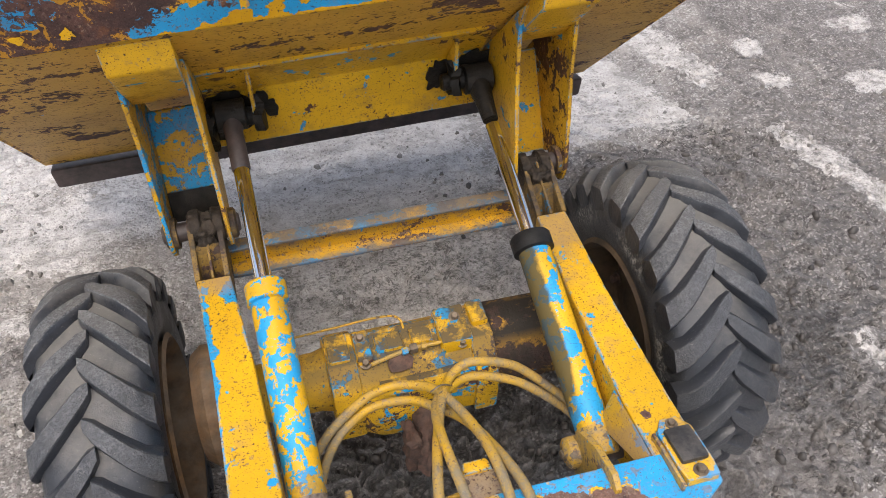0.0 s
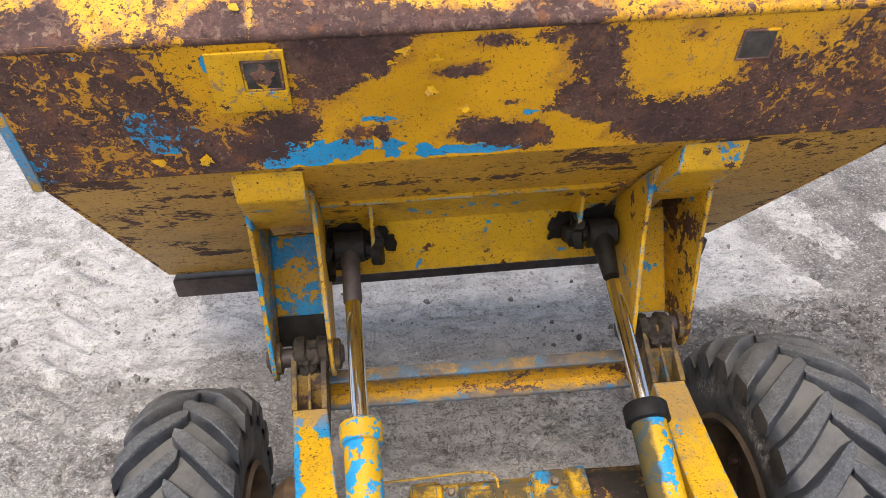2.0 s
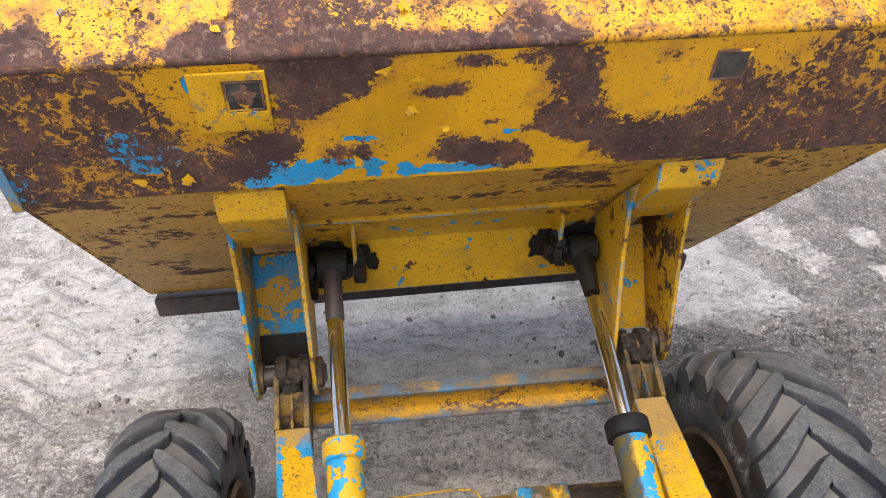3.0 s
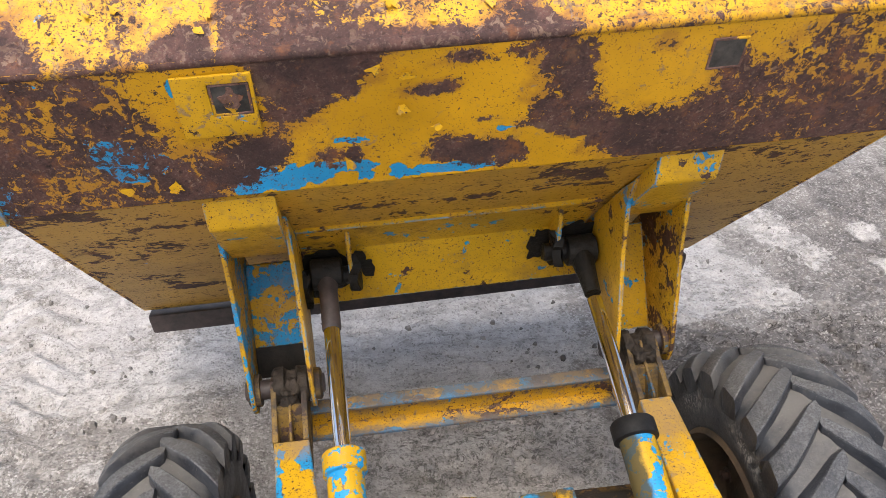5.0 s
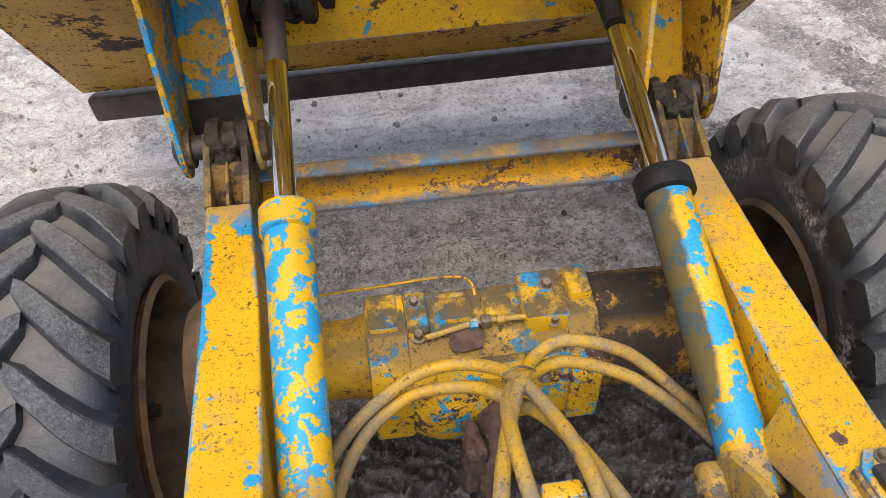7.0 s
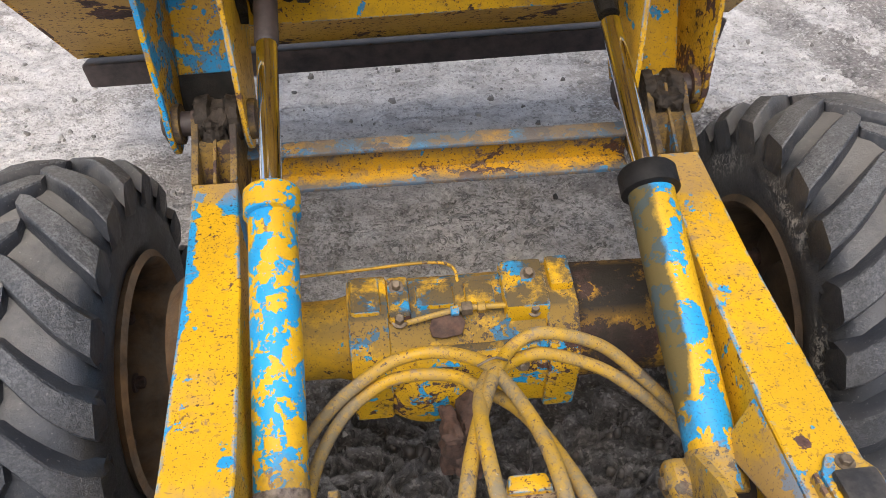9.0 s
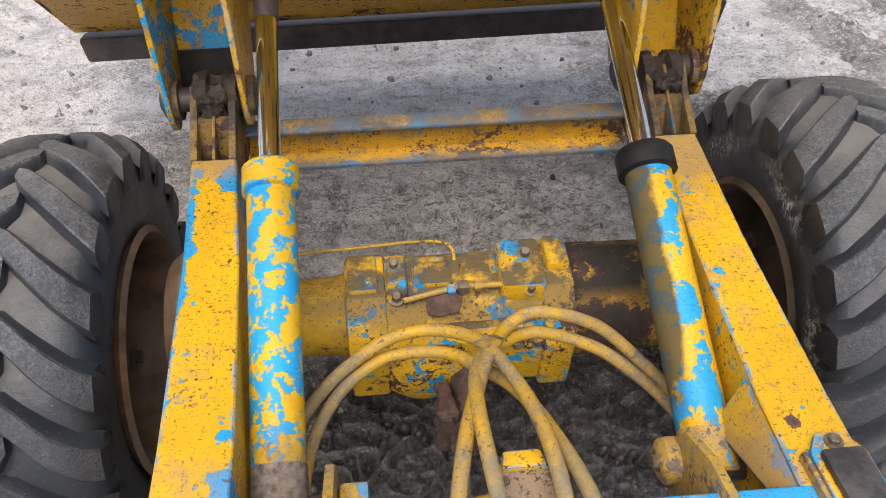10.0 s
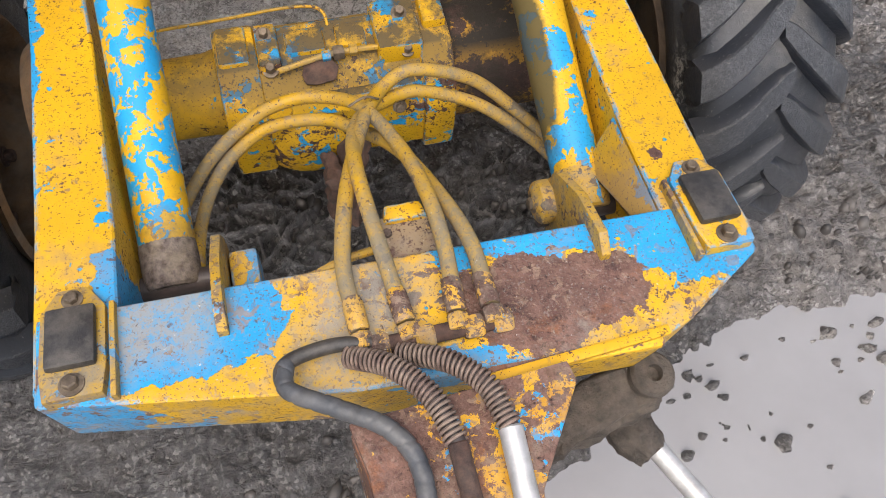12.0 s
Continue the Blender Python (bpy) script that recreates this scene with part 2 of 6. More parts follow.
def plain(name, dark, light, scale, rough, relief=0.0, dist=0.001, metal=0.0, spec=0.5, dust=0.0, dust_colour=MUD_DRY):
    n = Nodes(name)
    col = n.mix(n.ramp(n.noise(scale, 6.0, 0.65), 0.32, 0.70), dark, light)
    if dust:
        col = n.mix(n.math("MULTIPLY", n.ramp(n.noise(scale * 0.35, 5.0, 0.7, (4, 2, 9)), 0.42, 0.66), dust), col, dust_colour)
    nb = n.bump(n.noise(scale * 2.2, 5.0, 0.7), relief, dist) if relief else None
    return n.finish(col, rough, nb, metal, spec)


def tyre_material(name, dark, light, rough, scale, relief, film, pits=0.0):
    """Rubber with dust settled on its upper side; pits: torn tread tops; scuff marks where the attribute says so."""
    n = Nodes(name)
    col = n.mix(n.ramp(n.noise(scale, 7.0, 0.7), 0.36, 0.66), dark, light)
    if pits:
        torn = n.ramp(n.noise(210.0, 5.0, 0.75, (3, 1, 4), 1.2), 0.54, 0.45)
        col = n.mix(n.math("MULTIPLY", torn, pits), col, (0.020, 0.022, 0.026))
        col = n.mix(n.math("MULTIPLY", n.ramp(n.noise(150.0, 5.0, 0.75, (9, 1, 4)), 0.55, 0.68), 0.55 * pits), col, (0.26, 0.265, 0.27))
    up = n.node("ShaderNodeSeparateXYZ")
    n.put(up.inputs[0], n.node("ShaderNodeNewGeometry").outputs["Normal"])
    lying = n.ramp(up.outputs[2], 0.45, 0.98)
    cloud = n.math("ADD", n.math("MULTIPLY", n.noise(12.0, 7.0, 0.68, (4, 2, 9), 0.6), 0.70), n.math("MULTIPLY", n.noise(60.0, 6.0, 0.7, (2, 5, 1)), 0.30))
    # tone painted front to rear: dustier ahead, shade put into the rubber behind
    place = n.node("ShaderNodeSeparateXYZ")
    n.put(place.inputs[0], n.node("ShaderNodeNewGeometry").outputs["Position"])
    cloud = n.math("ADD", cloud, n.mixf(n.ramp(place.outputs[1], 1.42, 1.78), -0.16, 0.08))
    darkened = n.ramp(n.math("ADD", place.outputs[1], n.math("MULTIPLY", n.noise(9.0, 4.0, 0.6), 0.16)), 1.72, 1.42)
    col = n.mix(n.math("MULTIPLY", darkened, 0.72), col, (0.020, 0.023, 0.029))
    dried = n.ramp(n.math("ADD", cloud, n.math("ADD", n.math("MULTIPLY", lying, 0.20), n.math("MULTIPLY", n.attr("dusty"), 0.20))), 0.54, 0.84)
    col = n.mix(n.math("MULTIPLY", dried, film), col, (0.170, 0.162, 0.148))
    col = n.mix(n.math("MULTIPLY", n.ramp(n.noise(230.0, 3.0, 0.6), 0.64, 0.72), 0.35), col, (0.30, 0.29, 0.27))
    marks = n.math("MULTIPLY", n.ramp(n.noise(95.0, 7.0, 0.8, (1, 1, 6), 0.8), 0.51, 0.56), n.attr("scuff"))
    col = n.mix(n.math("MULTIPLY", marks, 0.75), col, (0.42, 0.41, 0.38))
    nb = n.bump(n.noise(26.0, 5.0, 0.65, (7, 0, 2)), 0.4, 0.005)
    nb = n.bump(n.noise(170.0, 5.0, 0.7, (3, 1, 4), 0.8), relief, 0.0026, nb)
    return n.finish(col, n.mixf(dried, n.mixf(darkened, rough, 0.34), 0.85), nb, 0.0, 0.5)


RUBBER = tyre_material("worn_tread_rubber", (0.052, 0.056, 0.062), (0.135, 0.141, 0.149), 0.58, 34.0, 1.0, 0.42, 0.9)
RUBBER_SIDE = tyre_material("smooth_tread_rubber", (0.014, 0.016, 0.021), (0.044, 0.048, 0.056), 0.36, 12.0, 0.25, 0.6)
HUB_GRIME = plain("grimy_hub_steel", (0.018, 0.013, 0.010), (0.11, 0.075, 0.045), 14.0, 0.75, 0.8, 0.004, dust=0.4, dust_colour=(0.16, 0.11, 0.05))
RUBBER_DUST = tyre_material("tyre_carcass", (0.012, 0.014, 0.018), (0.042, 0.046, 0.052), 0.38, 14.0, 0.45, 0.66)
HUB_RUST = plain("rusty_hub_steel", (0.045, 0.026, 0.012), (0.19, 0.105, 0.045), 16.0, 0.8, 0.8, 0.004, dust=0.6, dust_colour=(0.17, 0.145, 0.115))
BLACK_RUBBER = plain("black_rubber", (0.010, 0.010, 0.011), (0.034, 0.033, 0.032), 60.0, 0.5, 0.6, 0.0015, dust=0.5, dust_colour=(0.13, 0.115, 0.095))
GLAND = plain("black_gland_rubber", (0.006, 0.006, 0.007), (0.016, 0.016, 0.016), 60.0, 0.6, 0.5, 0.001, spec=0.25)
WRAP = plain("grey_spiral_wrap", (0.030, 0.033, 0.038), (0.085, 0.090, 0.098), 40.0, 0.5, 0.4, 0.001, dust=0.35, dust_colour=(0.18, 0.165, 0.145))
CHROME = plain("chrome_rod", (0.66, 0.68, 0.71), (0.86, 0.88, 0.91), 20.0, 0.09, metal=1.0)
GREASE = plain("black_grease", (0.006, 0.006, 0.006), (0.022, 0.019, 0.015), 50.0, 0.42, 0.9, 0.004, spec=0.2)
DARK_STEEL = plain("dark_worn_steel", (0.018, 0.015, 0.015), (0.075, 0.055, 0.05), 22.0, 0.55, 0.6, 0.002)
RUST = plain("rusted_steel", (0.022, 0.014, 0.012), (0.105, 0.055, 0.038), 60.0, 0.88, 0.8, 0.0025, dust=0.15, dust_colour=(0.20, 0.15, 0.12))
BOLT = plain("dirty_bolt_steel", (0.07, 0.052, 0.036), (0.22, 0.175, 0.125), 60.0, 0.6, 0.5, 0.001, metal=0.4)
ZINC = plain("bright_zinc", (0.36, 0.355, 0.345), (0.60, 0.60, 0.59), 34.0, 0.5, 0.3, 0.001, metal=0.55, dust=0.3, dust_colour=(0.25, 0.23, 0.20))
SPRING = plain("rusty_spring_guard", (0.06, 0.036, 0.030), (0.23, 0.165, 0.13), 70.0, 0.75, 0.6, 0.001, dust=0.4, dust_colour=(0.30, 0.25, 0.19))
MUD = plain("caked_mud", (0.022, 0.018, 0.015), (0.105, 0.085, 0.067), 48.0, 0.7, 1.0, 0.007, dust=0.35, dust_colour=(0.15, 0.125, 0.10))
DARK_MUD = plain("dark_damp_mud", (0.010, 0.008, 0.006), (0.050, 0.038, 0.028), 40.0, 0.75, 0.8, 0.003, spec=0.3)
CAKED = plain("caked_grey_mud", (0.035, 0.027, 0.026), (0.215, 0.180, 0.165), 90.0, 0.9, 0.9, 0.003, dust=0.35, dust_colour=(0.30, 0.25, 0.17))


def ground_material():
    n = Nodes("lime_dusted_yard")
    mud, pale, wet = n.attr("mud"), n.attr("pale"), n.attr("wet")
    fine = n.noise(95.0, 8.0, 0.82)
    grit = n.noise(22.0, 8.0, 0.75, (2, 8, 0))
    mid = n.noise(7.0, 7.0, 0.68, (3, 1, 0), 0.3)
    broad = n.noise(1.6, 5.0, 0.6, (9, 4, 0))
    dry = n.mix(n.ramp(mid, 0.34, 0.66), (0.30, 0.283, 0.264), (0.44, 0.42, 0.397))
    dry = n.mix(n.ramp(broad, 0.45, 0.75), dry, (0.265, 0.242, 0.218))
    f = n.math("ADD", n.math("ADD", n.math("MULTIPLY", n.math("SUBTRACT", n.noise(4.0, 11.0, 0.78, (1, 7, 0), 0.3), 0.5), 2.0), 0.40), n.math("MULTIPLY", pale, 0.42))
    lime = n.ramp(f, 0.61, 0.66)
    lime = n.math("MULTIPLY", lime, n.mixf(n.ramp(n.noise(15.0, 9.0, 0.78, (8, 8, 0), 0.4), 0.42, 0.54), 0.42, 1.0))
    col = n.mix(n.math("MULTIPLY", lime, 0.9), dry, (0.63, 0.615, 0.595))
    streak = n.ramp(n.noise(9.0, 8.0, 0.72, (5, 3, 0), 1.2, (1.0, 2.6, 1.0)), 0.47, 0.36)
    col = n.mix(n.math("MULTIPLY", streak, 0.5), col, (0.22, 0.203, 0.183))
    drift = n.math("MULTIPLY", n.math("SUBTRACT", mid, 0.5), 1.3)
    clear = n.math("SUBTRACT", 1.0, n.math("MULTIPLY", lime, n.ramp(pale, 0.25, 0.55)))
    earth = n.mix(n.ramp(n.noise(16.0, 7.0, 0.7), 0.32, 0.68), (0.126, 0.117, 0.112), (0.202, 0.188, 0.178))
    m1 = n.math("MULTIPLY", n.ramp(n.math("ADD", mud, drift), 0.18, 0.46), clear)
    col = n.mix(m1, col, earth)
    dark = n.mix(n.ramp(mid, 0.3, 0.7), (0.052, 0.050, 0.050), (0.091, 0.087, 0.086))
    # crests of the mud painted lighter than hollows: relief shading put into colour
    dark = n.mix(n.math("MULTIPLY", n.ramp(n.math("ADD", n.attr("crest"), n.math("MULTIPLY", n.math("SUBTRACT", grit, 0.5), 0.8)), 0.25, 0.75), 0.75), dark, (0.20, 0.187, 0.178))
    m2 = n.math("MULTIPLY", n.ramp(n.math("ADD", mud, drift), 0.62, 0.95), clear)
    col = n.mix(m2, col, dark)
    col = n.mix(n.math("MULTIPLY", n.ramp(fine, 0.51, 0.60), n.mixf(m2, n.mixf(m1, 0.5, 0.20), 0.10)), col, (0.43, 0.41, 0.38))
    col = n.mix(n.math("MULTIPLY", n.ramp(fine, 0.47, 0.38), n.mixf(m2, 0.36, 0.25)), col, (0.085, 0.076, 0.066))
    col = n.mix(n.math("MULTIPLY", n.ramp(grit, 0.42, 0.30), 0.27), col, (0.11, 0.10, 0.09))
    # gravel: small stones of many tones
    stone = n.node("ShaderNodeSeparateColor")
    n.put(stone.inputs[0], n.cells(150.0, (0, 0, 0), "F1", "Color"))
    shown = n.math("MULTIPLY", n.ramp(n.noise(5.5, 5.0, 0.65, (7, 7, 2)), 0.28, 0.50), n.mixf(m2, n.mixf(m1, 0.9, 0.5), 0.25))
    col = n.mix(n.math("MULTIPLY", n.ramp(stone.outputs[0], 0.72, 0.90), shown), col, (0.50, 0.485, 0.46))
    col = n.mix(n.math("MULTIPLY", n.ramp(stone.outputs[0], 0.22, 0.08), n.math("MULTIPLY", shown, 0.5)), col, (0.12, 0.11, 0.10))
    pebble = n.math("MULTIPLY", n.math("MULTIPLY", n.ramp(n.cells(150.0), 0.55, 0.10), stone.outputs[1]), shown)
    # short dark cracks and curled scraps between the broken clods, their shade painted in
    def strokes(scale, offset, thin, stretch):
        vein = n.math("ABSOLUTE", n.math("SUBTRACT", n.noise(scale, 3.0, 0.55, offset, 1.8, stretch), 0.5))
        return n.math("MULTIPLY", n.ramp(vein, thin, thin * 0.35), n.ramp(n.noise(scale * 1.3, 3.0, 0.5, offset[::-1]), 0.50, 0.58))
    crack = n.math("MAXIMUM", strokes(13.0, (6, 2, 0), 0.035, (1.0, 1.7, 1.0)), strokes(27.0, (1, 9, 3), 0.050, (1.0, 1.5, 1.0)))
    crack = n.math("MULTIPLY", crack, n.mixf(n.attr("clod"), n.mixf(m1, 0.15, 0.55), 1.0))
    col = n.mix(n.math("MULTIPLY", crack, 0.8), col, (0.040, 0.035, 0.031))
    w = n.ramp(n.math("ADD", wet, n.math("MULTIPLY", n.math("SUBTRACT", mid, 0.5), 0.8)), 0.45, 0.75)
    col = n.mix(n.math("MULTIPLY", w, 0.5), col, (0.165, 0.152, 0.142))
    rough = n.mixf(w, n.mixf(m2, 0.92, n.mixf(n.ramp(grit, 0.35, 0.65), 0.24, 0.6)), 0.30)
    nb = n.bump(n.math("ADD", grit, n.math("ADD", n.math("MULTIPLY", streak, -0.25), n.math("MULTIPLY", crack, -0.5))), 0.9, 0.017)
    nb = n.bump(pebble, 0.8, 0.006, nb)
    nb = n.bump(n.noise(130.0, 3.0, 0.6, (3, 3, 1)), 0.7, 0.0028, nb)
    return n.finish(col, rough, nb, 0.0, 0.5)


def water_material():
    n = Nodes("muddy_water_sky_tone")
    nb = n.bump(n.noise(9.0, 3.0, 0.5), 0.05, 0.004)
    # base raised from brown to grey, standing in for the sky's reflection
    return n.finish(n.mix(n.noise(5.0, 4.0, 0.6), (0.200, 0.194, 0.190), (0.262, 0.258, 0.258)), 0.05, nb, 0.0, 1.0)


GROUND, WATER = ground_material(), water_material()


# ---- building helpers ----
def vhash(ix, iy, seed):
    h = np.sin(ix * 127.1 + iy * 311.7 + seed * 74.7) * 43758.5453
    return h - np.floor(h)


def vnoise(x, y, seed=0.0):
    ix, iy = np.floor(x), np.floor(y)
    fx, fy = x - ix, y - iy
    fx, fy = fx * fx * (3 - 2 * fx), fy * fy * (3 - 2 * fy)
    a, b = vhash(ix, iy, seed), vhash(ix + 1, iy, seed)
    c, d = vhash(ix, iy + 1, seed), vhash(ix + 1, iy + 1, seed)
    return (a * (1 - fx) + b * fx) * (1 - fy) + (c * (1 - fx) + d * fx) * fy


def fbm(x, y, scale, octaves=4, seed=0.0, gain=0.5):
    total, amp, norm = 0.0, 1.0, 0.0
    for k in range(octaves):
        total = total + amp * vnoise(x / scale + 17.3 * k, y / scale - 9.1 * k, seed + k)
        norm += amp
        amp *= gain
        scale *= 0.5
    return total / norm


def cell_gap(x, y, size, seed=0.0):
    """How much nearer the nearest cell point is than the next: small along the walls between cells."""
    u, v = x / size, y / size
    iu, iv = np.floor(u), np.floor(v)
    first, second = np.full_like(u, 9.0), np.full_like(u, 9.0)
    for a in (-1, 0, 1):
        for b in (-1, 0, 1):
            d = np.hypot(iu + a + vhash(iu + a, iv + b, seed) - u, iv + b + vhash(iu + a, iv + b, seed + 5) - v)
            second = np.minimum(second, np.maximum(first, d))
            first = np.minimum(first, d)
    return second - first


def blobs(x, y, rows):
    """Sum of soft ellipses (x, y, rx, ry, height)."""
    total = np.zeros_like(x)
    for bx, by, rx, ry, h in rows:
        total = total + h * np.exp(-(((x - bx) / rx) ** 2 + ((y - by) / ry) ** 2) ** 1.5)
    return total


def area(x, y, loop, soft):
    """1 inside a flat loop of (x, y) points, 0 outside, with an edge that is soft metres wide."""
    inside, dist = np.zeros(x.shape, bool), np.full(x.shape, 9.0)
    for (ax, ay), (bx, by) in zip(loop, loop[1:] + loop[:1]):
        crosses = (ay > y) != (by > y)
        inside ^= crosses & (x < (bx - ax) * (y - ay) / ((by - ay) or 1e-9) + ax)
        ex, ey = bx - ax, by - ay
        t = np.clip(((x - ax) * ex + (y - ay) * ey) / (ex * ex + ey * ey), 0, 1)
        dist = np.minimum(dist, np.hypot(x - ax - t * ex, y - ay - t * ey))
    return np.clip(0.5 + np.where(inside, dist, -dist) / soft, 0, 1)


def link_mesh(name, bm, mats, parent=None, label="", smooth=None):
    mesh = bpy.data.meshes.new(name)
    bmesh.ops.recalc_face_normals(bm, faces=bm.faces)
    bm.to_mesh(mesh)
    bm.free()
    for m in (mats if isinstance(mats, (list, tuple)) else [mats]):
        mesh.materials.append(m)
    if smooth:
        mesh.shade_smooth()
        mesh.set_sharp_from_angle(angle=radians(smooth))
    ob = new(name, mesh)
    if parent is not None:
        ob.parent = parent
        ob.matrix_parent_inverse = parent.matrix_world.inverted()
    if label:
        tagged(ob, label)
    return ob


def lumpy(bm, amount, size, cuts=3):
    bmesh.ops.subdivide_edges(bm, edges=bm.edges[:], cuts=cuts, use_grid_fill=True)
    bmesh.ops.triangulate(bm, faces=[f for f in bm.faces if len(f.verts) > 4])
    bm.normal_update()
    for v in bm.verts:
        v.co += v.normal * amount * (noise.noise(v.co / size) + 0.5 * noise.noise(v.co / size * 2.7))
    return bm


def sliced(bm, step, axes="xy"):
    """Cuts a mesh into strips, so that attributes have points to sit on."""
    for axis in axes:
        k = "xyz".index(axis)
        lo, hi = min(v.co[k] for v in bm.verts), max(v.co[k] for v in bm.verts)
        d = Vector((k == 0, k == 1, k == 2))
        for i in range(1, int((hi - lo) / step)):
            bmesh.ops.bisect_plane(bm, geom=bm.verts[:] + bm.edges[:] + bm.faces[:], plane_co=d * (lo + i * step), plane_no=d)
    return bm


def spread(ob, key, rows):
    """Writes soft ellipses in plan as an attribute of a mesh."""
    co = np.array([v.co[:] for v in ob.data.vertices])
    a = ob.data.attributes.new(key, "FLOAT", "POINT")
    a.data.foreach_set("value", blobs(co[:, 0], co[:, 1], rows).astype(np.float32))


def part(name, bm, material, parent, label="", smooth=35):
    return link_mesh(name, bm, material, parent, label, smooth)


def bevelled(bm, width, segments=2):
    edges = [e for e in bm.edges if len(e.link_faces) == 2 and e.calc_face_angle(0) > 0.4]
    bmesh.ops.bevel(bm, geom=edges, offset=width, segments=segments, affect="EDGES", profile=0.6, clamp_overlap=True)
    return bm


def prism(loop, shift, bevel=0.0, cuts=0):
    """A plate: a flat loop of points, thickened by the vector shift."""
    bm = bmesh.new()
    a = [bm.verts.new(p) for p in loop]
    b = [bm.verts.new(Vector(p) + Vector(shift)) for p in loop]
    bm.faces.new(a)
    bm.faces.new(list(reversed(b)))
    for i in range(len(loop)):
        j = (i + 1) % len(loop)
        bm.faces.new((a[i], b[i], b[j], a[j]))
    bmesh.ops.recalc_face_normals(bm, faces=bm.faces)
    return bevelled(bm, bevel) if bevel else bm


def block(lo, hi, bevel=0.004):
    x0, y0, z0 = lo
    x1, y1, z1 = hi
    return prism([(x0, y0, z0), (x1, y0, z0), (x1, y1, z0), (x0, y1, z0)], (0, 0, z1 - z0), bevel)


def frame_of(axis):
    w = Vector(axis).normalized()
    u = w.orthogonal().normalized() if abs(w.x) > 0.9 else Vector((1, 0, 0)).cross(w).normalized()
    return u, w.cross(u), w


def lathe(start, axis, profile, seg=32, bm=None):
    """Turns (distance along axis, radius) about the line; closed at both ends."""
    bm = bm or bmesh.new()
    u, v, w = frame_of(axis)
    rings = []
    for d, r in profile:
        c = Vector(start) + w * d
        rings.append([bm.verts.new(c + (u * math.cos(2 * math.pi * k / seg) + v * math.sin(2 * math.pi * k / seg)) * r) for k in range(seg)])
    for a, b in zip(rings, rings[1:]):
        for k in range(seg):
            bm.faces.new((a[k], a[(k + 1) % seg], b[(k + 1) % seg], b[k]))
    bm.faces.new(list(reversed(rings[0])))
    bm.faces.new(rings[-1])
    return bm


def rod(a, b, r, seg=24, round_end=0.15, bm=None):
    a, b = Vector(a), Vector(b)
    n = (b - a).length
    e = min(r * round_end, n * 0.3)
    return lathe(a, b - a, [(0, r - e), (e, r), (n - e, r), (n, r - e)], seg, bm)


def hexbolt(centre, axis, r, h):
    bm = lathe(centre, axis, [(0, r * 1.55), (h * 0.22, r * 1.55)], 20)
    c = Vector(centre) + Vector(axis).normalized() * h * 0.22
    return lathe(c, axis, [(0, r), (h * 0.65, r), (h * 0.78, r * 0.8)], 6, bm)


def spline(points, per=10):
    p = [Vector(q) for q in points]
    p = [p[0] * 2 - p[1]] + p + [p[-1] * 2 - p[-2]]
    out = []
    for i in range(1, len(p) - 2):
        for k in range(per):
            t = k / per
            out.append(0.5 * ((2 * p[i]) + (p[i + 1] - p[i - 1]) * t + (2 * p[i - 1] - 5 * p[i] + 4 * p[i + 1] - p[i + 2]) * t * t + (3 * p[i] - p[i - 1] - 3 * p[i + 1] + p[i + 2]) * t ** 3))
    return out + [p[-2]]


def tube(points, radius, seg=14, per=10, ripple=None):
    """A hose along a smooth line; ripple(distance, angle) scales its radius."""
    line = spline(points, per)
    bm = bmesh.new()
    rings, side, run = [], None, 0.0
    for i, c in enumerate(line):
        w = (line[min(i + 1, len(line) - 1)] - line[max(i - 1, 0)]).normalized()
        side = (side - w * side.dot(w)).normalized() if side else w.orthogonal().normalized()
        v = w.cross(side)
        run += (c - line[i - 1]).length if i else 0.0
        ring = []
        for k in range(seg):
            a = 2 * math.pi * k / seg
            r = radius * (ripple(run, a) if ripple else 1.0)
            ring.append(bm.verts.new(c + (side * math.cos(a) + v * math.sin(a)) * r))
        rings.append(ring)
    for a, b in zip(rings, rings[1:]):
        for k in range(seg):
            bm.faces.new((a[k], a[(k + 1) % seg], b[(k + 1) % seg], b[k]))
    bm.faces.new(list(reversed(rings[0])))
    bm.faces.new(rings[-1])
    return bm


def coil(points, radius, wire, pitch):
    """A spring wound along a smooth line."""
    line = spline(points, 40)
    lengths = [0.0]
    for a, b in zip(line, line[1:]):
        lengths.append(lengths[-1] + (b - a).length)
    total = lengths[-1]
    turns = total / pitch
    centres, side, i = [], None, 0
    steps = int(turns * 14)
    for s in range(steps + 1):
        d = total * s / steps
        while i < len(lengths) - 2 and lengths[i + 1] < d:
            i += 1
        f = (d - lengths[i]) / max(1e-9, lengths[i + 1] - lengths[i])
        c = line[i].lerp(line[i + 1], f)
        w = (line[i + 1] - line[i]).normalized()
        side = (side - w * side.dot(w)).normalized() if side else w.orthogonal().normalized()
        a = 2 * math.pi * d / pitch
        centres.append(c + (side * math.cos(a) + w.cross(side) * math.sin(a)) * radius)
    return tube(centres, wire, 6, 1)


